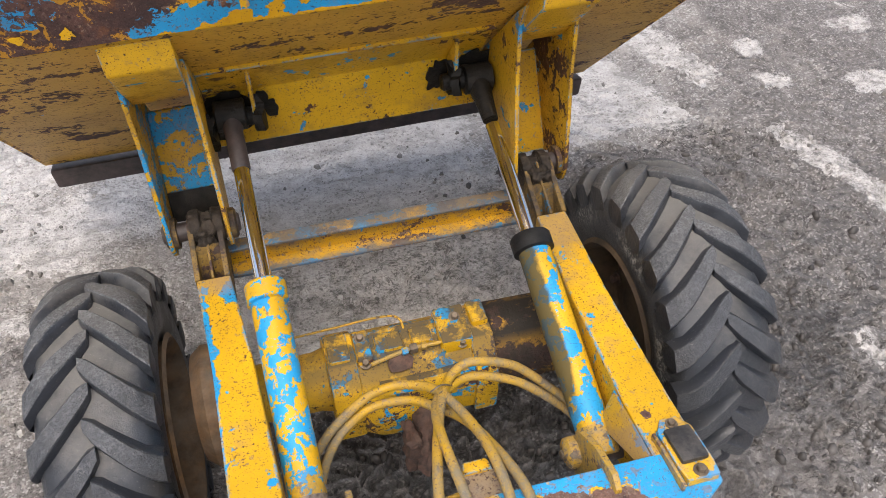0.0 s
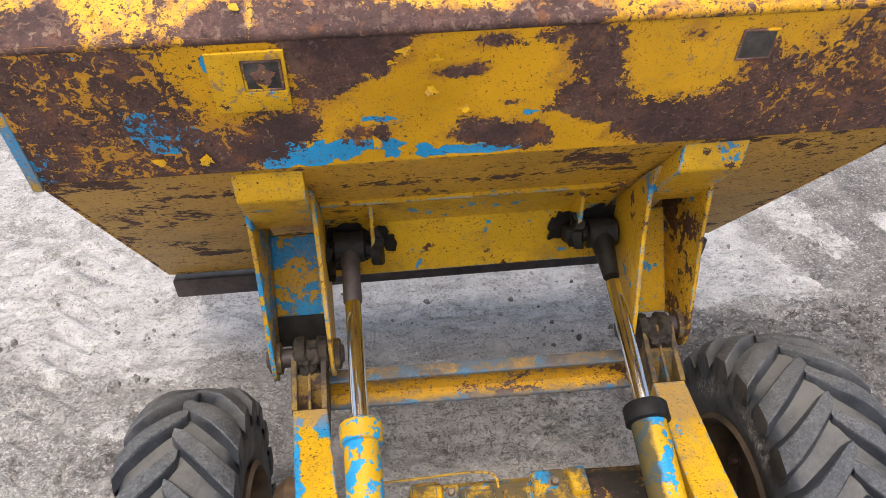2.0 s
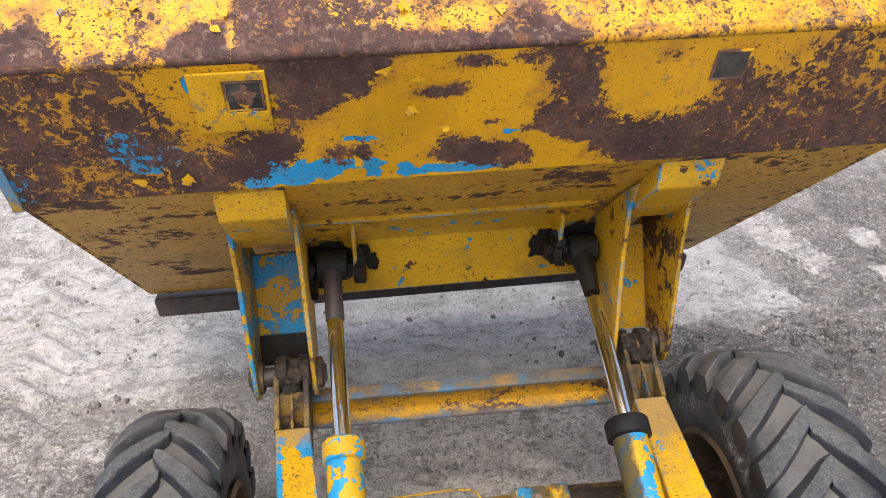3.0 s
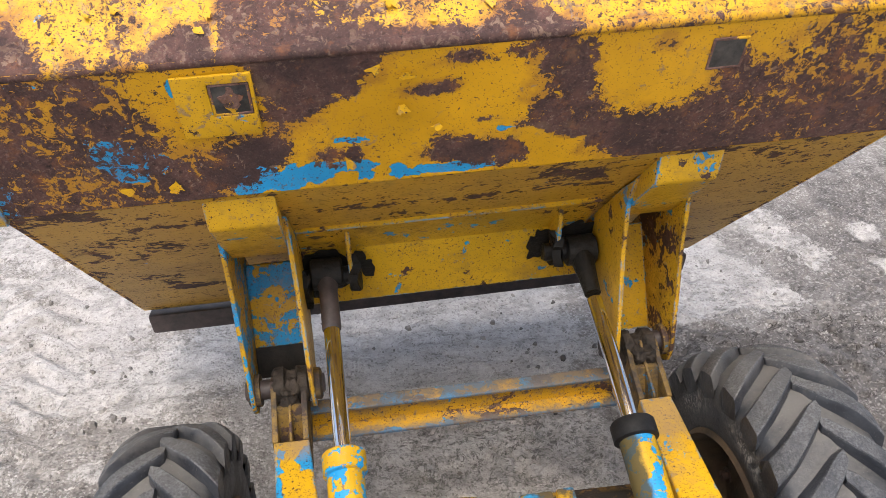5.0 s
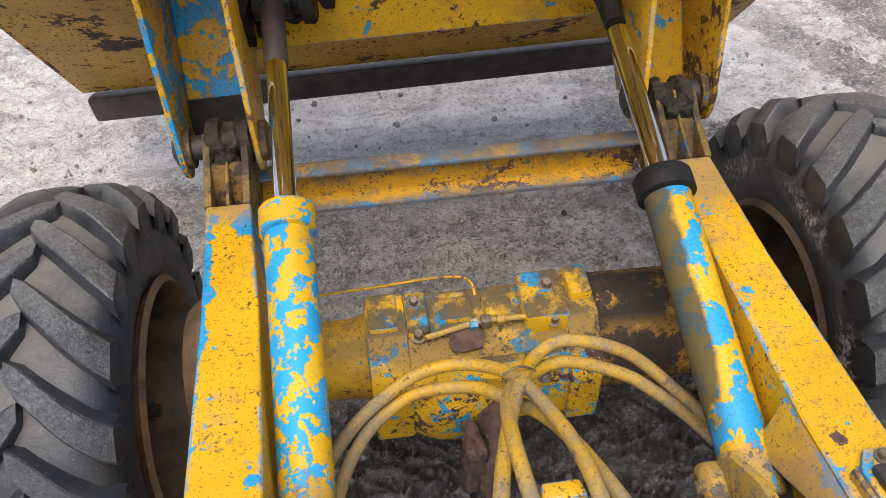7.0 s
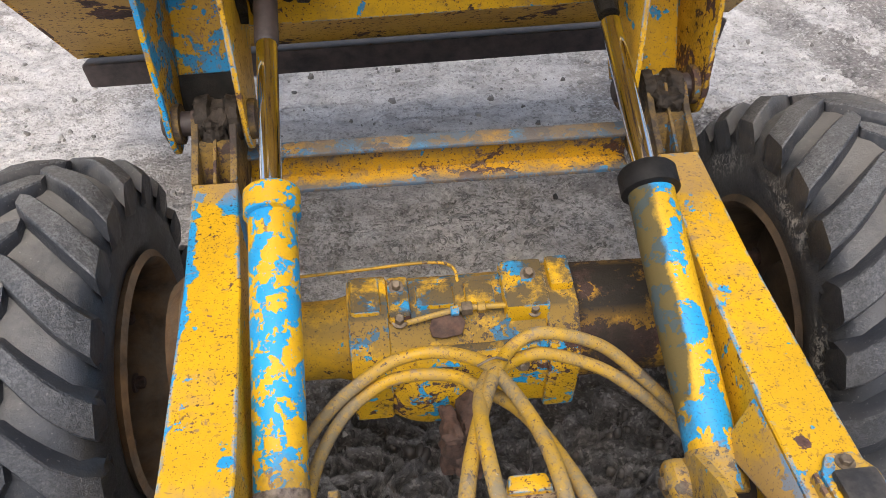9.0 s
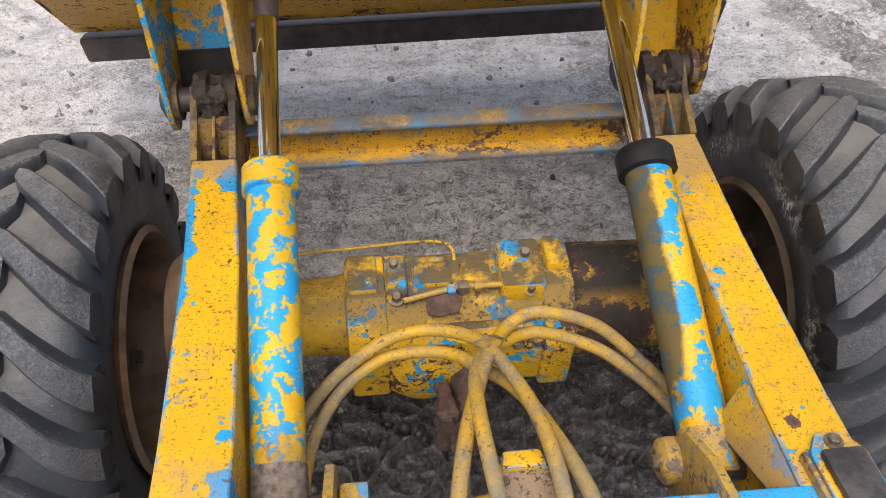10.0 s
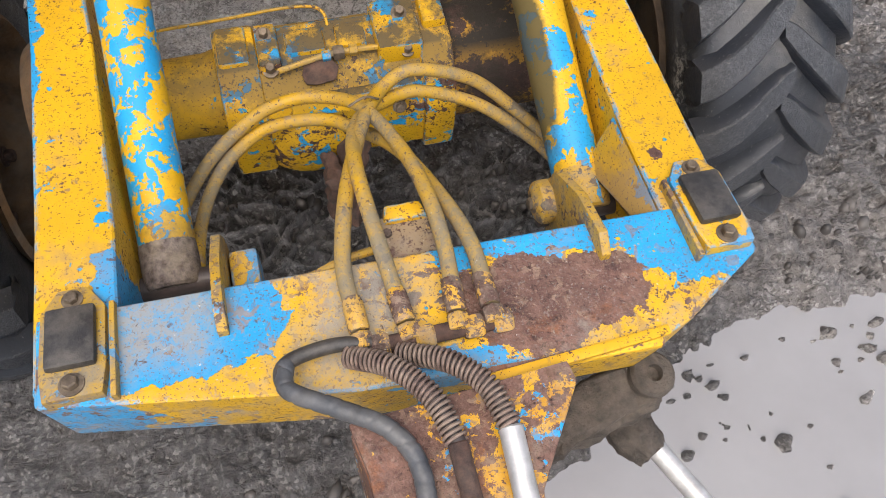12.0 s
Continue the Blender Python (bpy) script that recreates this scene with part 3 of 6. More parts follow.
def sheet(name, corners, thick, nx, ny, material, parent, label, fields, shape=None):
    """A steel plate with a fine grid on its outer side. corners: outer side, low left, low right, high right, high left.
    fields(u, v): attributes from metres along and up the plate."""
    c = [np.array(p, float) for p in corners]
    u, v = np.meshgrid(np.linspace(0, 1, nx), np.linspace(0, 1, ny))
    p = ((1 - u) * (1 - v))[..., None] * c[0] + (u * (1 - v))[..., None] * c[1] + (u * v)[..., None] * c[2] + ((1 - u) * v)[..., None] * c[3]
    nrm = np.cross(c[1] - c[0], c[3] - c[0])
    nrm /= np.linalg.norm(nrm)
    if shape is not None:
        p = p + nrm * shape(p[..., 0], v)[..., None]
    front = p.reshape(-1, 3)
    back = np.array([q - nrm * thick for q in c])
    idx = np.arange(nx * ny).reshape(ny, nx)
    faces = [(int(idx[j, i]), int(idx[j, i + 1]), int(idx[j + 1, i + 1]), int(idx[j + 1, i])) for j in range(ny - 1) for i in range(nx - 1)]
    n0 = nx * ny
    faces += [(n0 + 3, n0 + 2, n0 + 1, n0)]
    faces += [tuple([int(q) for q in idx[0, ::-1]] + [n0, n0 + 1]), tuple([int(q) for q in idx[-1, :]] + [n0 + 2, n0 + 3])]
    faces += [tuple([int(q) for q in idx[:, 0]] + [n0 + 3, n0]), tuple([int(q) for q in idx[::-1, -1]] + [n0 + 1, n0 + 2])]
    mesh = bpy.data.meshes.new(name)
    mesh.from_pydata(np.vstack([front, back]).tolist(), [], faces)
    mesh.materials.append(material)
    height = np.linalg.norm(c[3] - c[0])
    for key, value in fields(p[..., 0], v * height).items():
        a = mesh.attributes.new(key, "FLOAT", "POINT")
        a.data.foreach_set("value", np.concatenate([value.reshape(-1), np.zeros(4)]).astype(np.float32))
    mesh.shade_smooth()
    mesh.set_sharp_from_angle(angle=radians(35))
    ob = new(name, mesh)
    ob.parent = parent
    ob.matrix_parent_inverse = parent.matrix_world.inverted()
    return tagged(ob, label) if label else ob


# ---- ground ----
MUD_BLOBS = [(0.05, 1.30, 0.78, 0.50, 1.25), (0.95, 1.8, 0.4, 0.3, 0.30), (1.35, 1.90, 0.85, 0.62, 0.58), (0.95, 2.50, 0.55, 0.16, 0.50), (1.3, 1.4, 0.5, 0.4, 0.35),
             (2.3, 2.9, 1.1, 1.1, 0.50), (-0.9, 1.6, 0.45, 0.6, 0.4), (0.5, 0.9, 0.4, 0.3, 0.7), (-1.0, 2.30, 0.6, 0.15, 0.22), (-0.3, 0.8, 0.9, 0.4, 0.8)]
CLOD_BLOBS = [(1.05, 1.4, 0.3, 0.16, 1.0), (1.3, 1.6, 0.4, 0.3, 0.8), (1.0, 2.52, 0.45, 0.13, 1.0), (1.45, 2.58, 0.35, 0.14, 1.0), (0.15, 2.28, 0.5, 0.22, 0.7), (1.5, 2.05, 0.6, 0.5, 0.6), (0.85, 1.45, 0.3, 0.3, 0.8), (-1.1, 2.3, 0.5, 0.3, 0.4)]
TREAD_BLOBS = [(0.33, 1.68, 0.22, 0.16, 1.3), (-0.17, 1.68, 0.18, 0.14, 1.2), (0.08, 1.55, 0.3, 0.12, 0.7)]
# lime dust: sharp-edged spreads, then soft smudges
PALE_AREAS = [
    [(0.95, 2.69), (1.15, 2.76), (1.34, 2.68), (1.52, 2.77), (1.36, 3.05), (1.20, 3.32), (0.85, 3.5), (0.75, 2.85)],
    [(1.30, 3.50), (1.58, 3.50), (1.72, 3.00), (1.58, 2.96)],
    [(1.64, 2.64), (1.78, 2.64), (2.08, 2.08), (1.90, 2.06)],
    [(1.33, 1.72), (1.42, 1.78), (1.52, 1.55), (1.43, 1.49)],
    [(-3.2, 2.30), (-1.35, 2.47), (-0.95, 2.60), (-0.58, 2.67), (-0.28, 2.66), (0.16, 2.70), (0.48, 2.64), (0.62, 2.80), (0.55, 3.6), (0.8, 4.3), (0.1, 4.9), (-0.5, 4.7), (-1.1, 5.6), (-1.9, 5.1), (-2.5, 5.5), (-3.0, 4.6), (-3.9, 4.2), (-3.5, 3.4), (-4.2, 2.7)],
]
# the two wide blobs at x 0.1 also paint away the skip's shade
PALE_BLOBS = [(-0.95, 2.74, 0.45, 0.16, 0.45), (-1.3, 3.2, 0.5, 0.4, 0.15), (-0.10, 2.68, 0.3, 0.08, 0.7), (0.3, 2.68, 0.25, 0.08, 0.7), (0.1, 2.75, 0.75, 0.36, 0.55), (1.9, 2.9, 0.10, 0.08, 0.9), (2.32, 2.8, 0.2, 0.1, 0.9), (1.92, 3.15, 0.08, 0.1, 0.8),
              (2.5, 3.3, 0.2, 0.2, 0.8), (-0.13, 2.22, 0.035, 0.08, 0.9), (0.38, 2.25, 0.06, 0.07, 0.9), (0.10, 2.18, 0.52, 0.36, 1.05), (-1.0, 2.36, 0.2, 0.05, 0.6), (0.8, 1.5, 0.04, 0.05, 0.6)]
WET_BLOBS = [(0.95, 1.32, 0.35, 0.20, 0.75), (0.15, 1.5, 0.5, 0.35, 0.40), (0.4, 0.85, 0.4, 0.3, 0.8)]
POND_BLOBS = [(0.86, 1.06, 0.30, 0.15, 1.0), (1.25, 1.0, 0.5, 0.2, 1.0), (0.45, 0.9, 0.28, 0.12, 1.0), (0.8, 0.75, 0.6, 0.2, 1.0), (0.52, 1.06, 0.13, 0.09, 1.0)]


def ground_line(lo, hi, step, far, fine):
    core = list(np.arange(lo, fine[0], step)) + list(np.arange(fine[0], fine[1], step * 0.5)) + list(np.arange(fine[1], hi + 1e-6, step))
    out, s, v = [], step, 0.0
    while v < far:
        s *= 1.22
        v += s
        out.append(v)
    return np.array([lo - q for q in reversed(out)] + core + [hi + q for q in out])


def build_ground():
    xs, ys = ground_line(-1.8, 2.2, 0.0068, 2500, (-0.36, 0.54)), ground_line(0.75, 3.3, 0.0068, 2500, (1.40, 1.84))
    x, y = np.meshgrid(xs, ys)
    near = np.clip(1.4 - np.maximum(np.abs(x) - 3, np.abs(y - 2) - 3) * 0.2, 0, 1)
    mud = np.clip(blobs(x, y, MUD_BLOBS), 0, 1.2)
    pale = blobs(x, y, PALE_BLOBS) - 0.45 * np.clip((x - 0.75) / 0.3, 0, 1)
    for loop in PALE_AREAS:
        pale = np.maximum(pale, -0.1 + area(x + 0.05 * (fbm(x, y, 0.16, 4, 91) - 0.5), y + 0.10 * (fbm(x, y, 0.2, 4, 93) - 0.5), loop, 0.10 if loop[0][0] > 0 else 0.16) * (1.05 if loop[0][0] > 0 else 0.75) + blobs(x, y, PALE_BLOBS) * (loop[0][0] < 0))
    wet = blobs(x, y, WET_BLOBS)
    z = 0.018 * (fbm(x, y, 0.7, 3, 1) - 0.5) + 0.016 * (fbm(x, y, 0.12, 4, 2) - 0.5)
    ridge = 1 - np.abs(2 * fbm(x + 0.03 * fbm(x, y, 0.1, 2, 41), y, 0.075, 3, 5) - 1) * 3.0
    clods = np.clip(ridge, 0, 1) ** 2
    z += mud * (0.008 * clods + 0.014 * (fbm(x, y, 0.06, 3, 8) - 0.5) + 0.010 * (fbm(x, y, 0.016, 2, 9) - 0.5))
    z += (0.3 + 0.7 * np.clip(mud, 0, 1)) * 0.014 * (fbm(x, y, 0.03, 2, 51) - 0.5)
    lumps = np.clip(fbm(x, y, 0.03, 2, 11) - 0.60, 0, 1)
    z += 0.035 * lumps * (0.4 + mud)
    # broken clods and the curled ridges squeezed up by the tread
    clod = np.clip(blobs(x, y, CLOD_BLOBS), 0, 1)
    warp = 0.02 * (fbm(x, y, 0.05, 2, 61) - 0.5)
    step = np.clip((fbm(x + warp, y, 0.10, 4, 63, 0.6) - 0.50) * 14, 0, 1)
    z += (0.25 + 0.75 * clod) * 0.022 * step
    curl = np.clip(blobs(x, y, TREAD_BLOBS), 0, 1) * np.clip((fbm(x, y, 0.07, 2, 71) - 0.30) * 5, 0, 1)
    wall = cell_gap(x + 1.5 * warp, y + 0.02 * (fbm(x, y, 0.04, 2, 75) - 0.5), 0.046, 3)
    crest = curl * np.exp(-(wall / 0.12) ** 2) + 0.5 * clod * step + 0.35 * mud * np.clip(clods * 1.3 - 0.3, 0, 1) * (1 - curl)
    z += curl * (0.048 * np.exp(-(wall / 0.10) ** 2) - 0.022)
    # bar prints pressed by the tyres
    for cx, cy, w, l in ((-1.33, 2.75, 0.17, 0.75), (0.95, 2.45, 0.16, 0.5), (0.36, 1.62, 0.15, 0.3)):
        mask = np.exp(-(((x - cx) / w) ** 4 + ((y - cy) / l) ** 4))
        bars = np.clip(np.sin((y + 0.75 * np.abs(x - cx)) * 2 * np.pi / 0.115) * 1.6, -1, 1)
        z += mask * bars * 0.009
    # wheels have sunk a little
    z -= 0.012 * blobs(x, y, [(-0.60, 1.69, 0.17, 0.2, 1), (0.66, 1.69, 0.17, 0.2, 1)])
    pond = np.clip(blobs(x, y, POND_BLOBS), 0, 1)
    z *= 1 - 0.7 * pond
    z -= 0.045 * pond
    # mud islands in the puddle
    rnd = random.Random(8)
    scraps = []
    for ix, iy, wide, count in ((0.64, 1.10, 0.050, 16), (0.75, 0.955, 0.030, 7), (0.66, 1.02, 0.06, 9), (1.03, 1.09, 0.05, 12), (0.85, 0.95, 0.12, 10), (0.95, 1.16, 0.12, 12)):
        for _ in range(count):
            scraps.append((rnd.gauss(ix, wide), rnd.gauss(iy, wide * 0.6), rnd.uniform(0.006, 0.017), rnd.uniform(0.006, 0.013), rnd.uniform(0.6, 1.0)))
    isles = blobs(x, y, scraps)
    z += np.clip(isles, 0, 1) * (0.040 + 0.050 * (fbm(x, y, 0.03, 3, 81) - 0.4))
    z *= near
    idx = np.arange(x.size).reshape(x.shape)
    quads = np.stack([idx[:-1, :-1], idx[:-1, 1:], idx[1:, 1:], idx[1:, :-1]], -1).reshape(-1, 4)
    mesh = bpy.data.meshes.new("ground")
    mesh.from_pydata(np.stack([x, y, z], -1).reshape(-1, 3).tolist(), [], quads.tolist())
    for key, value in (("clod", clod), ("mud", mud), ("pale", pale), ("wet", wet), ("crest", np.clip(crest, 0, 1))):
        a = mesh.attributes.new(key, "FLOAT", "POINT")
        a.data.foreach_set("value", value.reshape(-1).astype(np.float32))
    mesh.materials.append(GROUND)
    mesh.shade_smooth()
    tagged(new("ground", mesh), "rutted grey yard ground with white lime dust and wet dark mud", "ground", kind="structure")

    # the puddle's surface; the ground rises through it
    bm = bmesh.new()
    ring = [bm.verts.new((0.95 + 1.25 * math.cos(a) * (1 + 0.1 * math.sin(3 * a)), 0.72 + 0.62 * math.sin(a), -0.020)) for a in [2 * math.pi * k / 40 for k in range(40)]]
    bm.faces.new(ring)
    bmesh.ops.triangulate(bm, faces=bm.faces)
    tagged(link_mesh("puddle", bm, WATER), "shallow brown puddle in the mud beside the wheel", "puddle", kind="structure")


build_ground()


def build_pebbles():
    rnd = random.Random(5)
    verts, faces = [], []
    for _ in range(5200):
        x, y = rnd.uniform(-2.2, 2.8), rnd.uniform(0.9, 4.6)
        at = (np.array([x]), np.array([y]))
        if blobs(*at, POND_BLOBS)[0] > 0.2 or blobs(*at, MUD_BLOBS)[0] > 0.7:
            continue
        r = 0.0025 + 0.012 * rnd.random() ** 4
        base = len(verts)
        ring = [(math.cos(2 * math.pi * k / 5 + rnd.random()), math.sin(2 * math.pi * k / 5 + rnd.random())) for k in range(5)]
        verts += [(x + r * a * rnd.uniform(0.7, 1.2), y + r * b * rnd.uniform(0.7, 1.2), -0.004) for a, b in ring]
        verts += [(x + r * 0.6 * a, y + r * 0.6 * b, r * rnd.uniform(0.6, 1.0)) for a, b in ring]
        for k in range(5):
            j = (k + 1) % 5
            faces.append((base + k, base + j, base + 5 + j, base + 5 + k))
        faces.append(tuple(base + 5 + k for k in range(5)))
    mesh = bpy.data.meshes.new("pebbles")
    mesh.from_pydata(verts, [], faces)
    n = Nodes("pebble_stone")
    pick = n.node("ShaderNodeNewGeometry").outputs["Random Per Island"]
    mesh.materials.append(n.finish(n.mix(pick, (0.12, 0.11, 0.10), (0.40, 0.385, 0.36)), 0.85))
    tagged(new("pebbles", mesh), "small grey stones strewn over the yard ground", "pebbles", kind="stuff")


build_pebbles()


def build_mud_crumbs():
    """Torn crumbs of damp mud, thickest in the pit under the axle and beside the puddle."""
    rnd = random.Random(21)
    verts, faces = [], []
    heaps = ((0.10, 1.45, 0.34, 0.22, 700), (1.10, 1.42, 0.25, 0.14, 260), (1.35, 1.75, 0.30, 0.25, 220), (0.95, 2.52, 0.28, 0.07, 260), (-0.1, 0.98, 0.4, 0.12, 200))
    for hx, hy, wx, wy, count in heaps:
        for _ in range(count):
            x, y = rnd.gauss(hx, wx), rnd.gauss(hy, wy)
            if blobs(np.array([x]), np.array([y]), POND_BLOBS)[0] > 0.25:
                continue
            r = 0.003 + 0.011 * rnd.random() ** 4
            turn, long = rnd.uniform(0, 6.3), rnd.uniform(0.8, 2.0)
            base = len(verts)
            for level, wide in ((-0.010, 1.0), (r * 0.55, 0.95), (r * rnd.uniform(1.0, 1.5), 0.45)):
                for k in range(6):
                    a = 2 * math.pi * k / 6
                    u, v = long * wide * math.cos(a) * rnd.uniform(0.75, 1.25), wide * math.sin(a) * rnd.uniform(0.75, 1.25)
                    verts.append((x + r * (u * math.cos(turn) - v * math.sin(turn)), y + r * (u * math.sin(turn) + v * math.cos(turn)), level + 0.002))
            for lev in (0, 6):
                for k in range(6):
                    j = (k + 1) % 6
                    faces.append((base + lev + k, base + lev + j, base + lev + 6 + j, base + lev + 6 + k))
            faces.append(tuple(base + 12 + k for k in range(6)))
    mesh = bpy.data.meshes.new("mud_crumbs")
    mesh.from_pydata(verts, [], faces)
    n = Nodes("damp_mud_crumb")
    pick = n.node("ShaderNodeNewGeometry").outputs["Random Per Island"]
    mesh.materials.append(n.finish(n.mix(pick, (0.038, 0.034, 0.031), (0.098, 0.089, 0.082)), 0.55))
    mesh.shade_smooth()
    tagged(new("mud_crumbs", mesh), "dark crumbs of torn damp mud on the ground", "mud", kind="stuff")


build_mud_crumbs()

# ---- the dumper ----
MID = 0.03                                   # its centre line
dumper = tagged(new("site_dumper"), "old yellow dumper with peeling paint and tipped skip in mud", "dumper")
dumper.location = (MID, 1.69, 0)
bpy.context.view_layer.update()


def side(x, s):
    """x for the left (s = -1) or the mirrored right side."""
    return MID + s * abs(x)


def arm_top(y):
    return 0.664 - 0.10 * (y - 1.262)


def build_arm(s):
    def ring(y, xi, xo, deep):
        t = arm_top(y)
        return [(side(xi, s), y, t), (side(xo, s), y, t), (side(xo, s), y, t - deep), (side(xi, s), y, t - deep)]
    bm = bmesh.new()
    rows = [[bm.verts.new(p) for p in r] for r in (ring(1.098, 0.322, 0.412, 0.125), ring(1.30, 0.322, 0.412, 0.17), ring(1.60, 0.338, 0.420, 0.15), ring(1.86, 0.362, 0.436, 0.12))]
    for a, b in zip(rows, rows[1:]):
        for k in range(4):
            bm.faces.new((a[k], a[(k + 1) % 4], b[(k + 1) % 4], b[k]))
    bm.faces.new(rows[0])
    bm.faces.new(list(reversed(rows[-1])))
    bmesh.ops.recalc_face_normals(bm, faces=bm.faces)
    arm = part("chassis_arm", sliced(bevelled(bm, 0.006, 3), 0.012), PAINT_ARM, dumper, "yellow box-section arm with blue chipped edges")
    if s > 0:
        spread(arm, "rust_at", [(0.376, 1.261, 0.017, 0.011, 0.62)])
        spread(arm, "blue_at", [(0.41, 1.50, 0.010, 0.012, 0.16), (0.36, 1.43, 0.014, 0.010, 0.18), (0.43, 1.35, 0.010, 0.02, 0.2), (0.45, 1.2, 0.012, 0.05, 0.25)])
        spread(arm, "dirt_at", [(0.42, 1.84, 0.08, 0.13, 0.22), (0.38, 1.14, 0.08, 0.09, 0.20), (0.40, 1.55, 0.05, 0.2, 0.05)])
    else:
        spread(arm, "blue_at", [(-0.390, 1.66, 0.010, 0.25, 0.34), (-0.305, 1.31, 0.012, 0.018, 0.24), (-0.298, 1.20, 0.020, 0.06, 0.48), (-0.335, 1.80, 0.032, 0.035, 0.42)])
        spread(arm, "dirt_at", [(-0.345, 1.84, 0.08, 0.06, 0.2), (-0.34, 1.22, 0.06, 0.08, 0.12)])
    # the fork that carries the hinge boss
    for xa, xb in ((0.362, 0.374), (0.396, 0.402), (0.426, 0.438)):
        loop = [(side(xa, s), 1.855, 0.50), (side(xa, s), 1.858, 0.607), (side(xa, s), 1.935, 0.640), (side(xa, s), 1.975, 0.668), (side(xa, s), 2.03, 0.64), (side(xa, s), 2.03, 0.50)]
        part("fork_plate", prism(loop, (s * (xb - xa), 0, 0), 0.002), PAINT_FORK, arm)
    part("fork_web", prism([(side(0.366, s), 1.872, 0.50), (side(0.434, s), 1.872, 0.50), (side(0.434, s), 1.925, 0.632), (side(0.366, s), 1.925, 0.632)], (0, 0.012, 0)), PAINT_FORK, arm, "muddy blue and yellow fork web")
    part("hinge_boss", lumpy(lathe((side(0.356, s), 1.992, 0.636), (s, 0, 0), [(0, 0.026), (0.004, 0.040), (0.022, 0.042), (0.027, 0.030), (0.048, 0.031), (0.053, 0.043), (0.074, 0.041), (0.080, 0.03)], 18), 0.005, 0.015), DARK_MUD, arm, "mud-caked hinge boss")
    part("mud_cake", lumpy(block((min(side(0.378, s), side(0.422, s)), 1.935, 0.60), (max(side(0.378, s), side(0.422, s)), 2.01, 0.664), 0.012), 0.011, 0.020, 7), DARK_MUD, arm, "lump of caked dark mud")
    # rubber stop on a bolted plate, tilted up to the rear
    cx, cy = (-0.337, 1.152) if s < 0 else (0.409, 1.174)

    def q(dx, dy, h):
        return (cx + dx, cy + dy, 0.684 - 0.16 * dy + h)
    plate = [q(-0.030, -0.070, -0.02), q(0.030, -0.070, -0.02), q(0.034, -0.04, -0.02), q(0.034, 0.035, -0.02), q(0.016, 0.062, -0.02), q(-0.016, 0.062, -0.02), q(-0.034, 0.035, -0.02), q(-0.034, -0.04, -0.02)]
    part("stop_plate", prism(plate, (0, 0.003, 0.022), 0.002), PAINT_LUG if s < 0 else PAINT_BEAM, arm, "paint-chipped steel pad plate")
    pad = [q(-0.026, -0.036, 0.002), q(0.026, -0.036, 0.002), q(0.026, 0.036, 0.002), q(-0.026, 0.036, 0.002)]
    part("rubber_stop", prism(pad, (0, 0.002, 0.012), 0.005), BLACK_RUBBER, arm, "worn black rubber stop block")
    part("stop_bolt", hexbolt(q(0, -0.053, 0.002), (0, 0.16, 1), 0.0085, 0.012), BOLT, arm)
    part("stop_bolt", hexbolt(q(0, 0.050, 0.002), (0, 0.16, 1), 0.0075, 0.010), BOLT, arm)
    part("pad_rib", prism([q(-s * 0.038, -0.075, -0.02), q(-s * 0.038, 0.04, -0.02), q(-s * 0.038, 0.04, 0.004), q(-s * 0.038, -0.075, 0.004)], (-s * 0.006, 0, 0), 0.0015), PAINT_LUG, arm)
    if s > 0:
        bm = bmesh.new()
        pts = [(0.350, 1.335, 0.655), (0.350, 1.16, 0.672), (0.334, 1.17, 0.645), (0.322, 1.315, 0.57), (0.352, 1.335, 0.54), (0.352, 1.16, 0.60)]
        v = [bm.verts.new(p) for p in pts]
        for f in ((0, 1, 2, 3), (0, 3, 4), (1, 5, 2), (3, 2, 5, 4), (0, 4, 5, 1)):
            bm.faces.new([v[k] for k in f])
        bmesh.ops.recalc_face_normals(bm, faces=bm.faces)
        gusset = part("arm_gusset", sliced(bevelled(bm, 0.003), 0.02), PAINT_ARM, arm, "dirty yellow weld gusset")
        spread(gusset, "dirt_at", [(0.33, 1.20, 0.06, 0.12, 0.28)])
    return arm


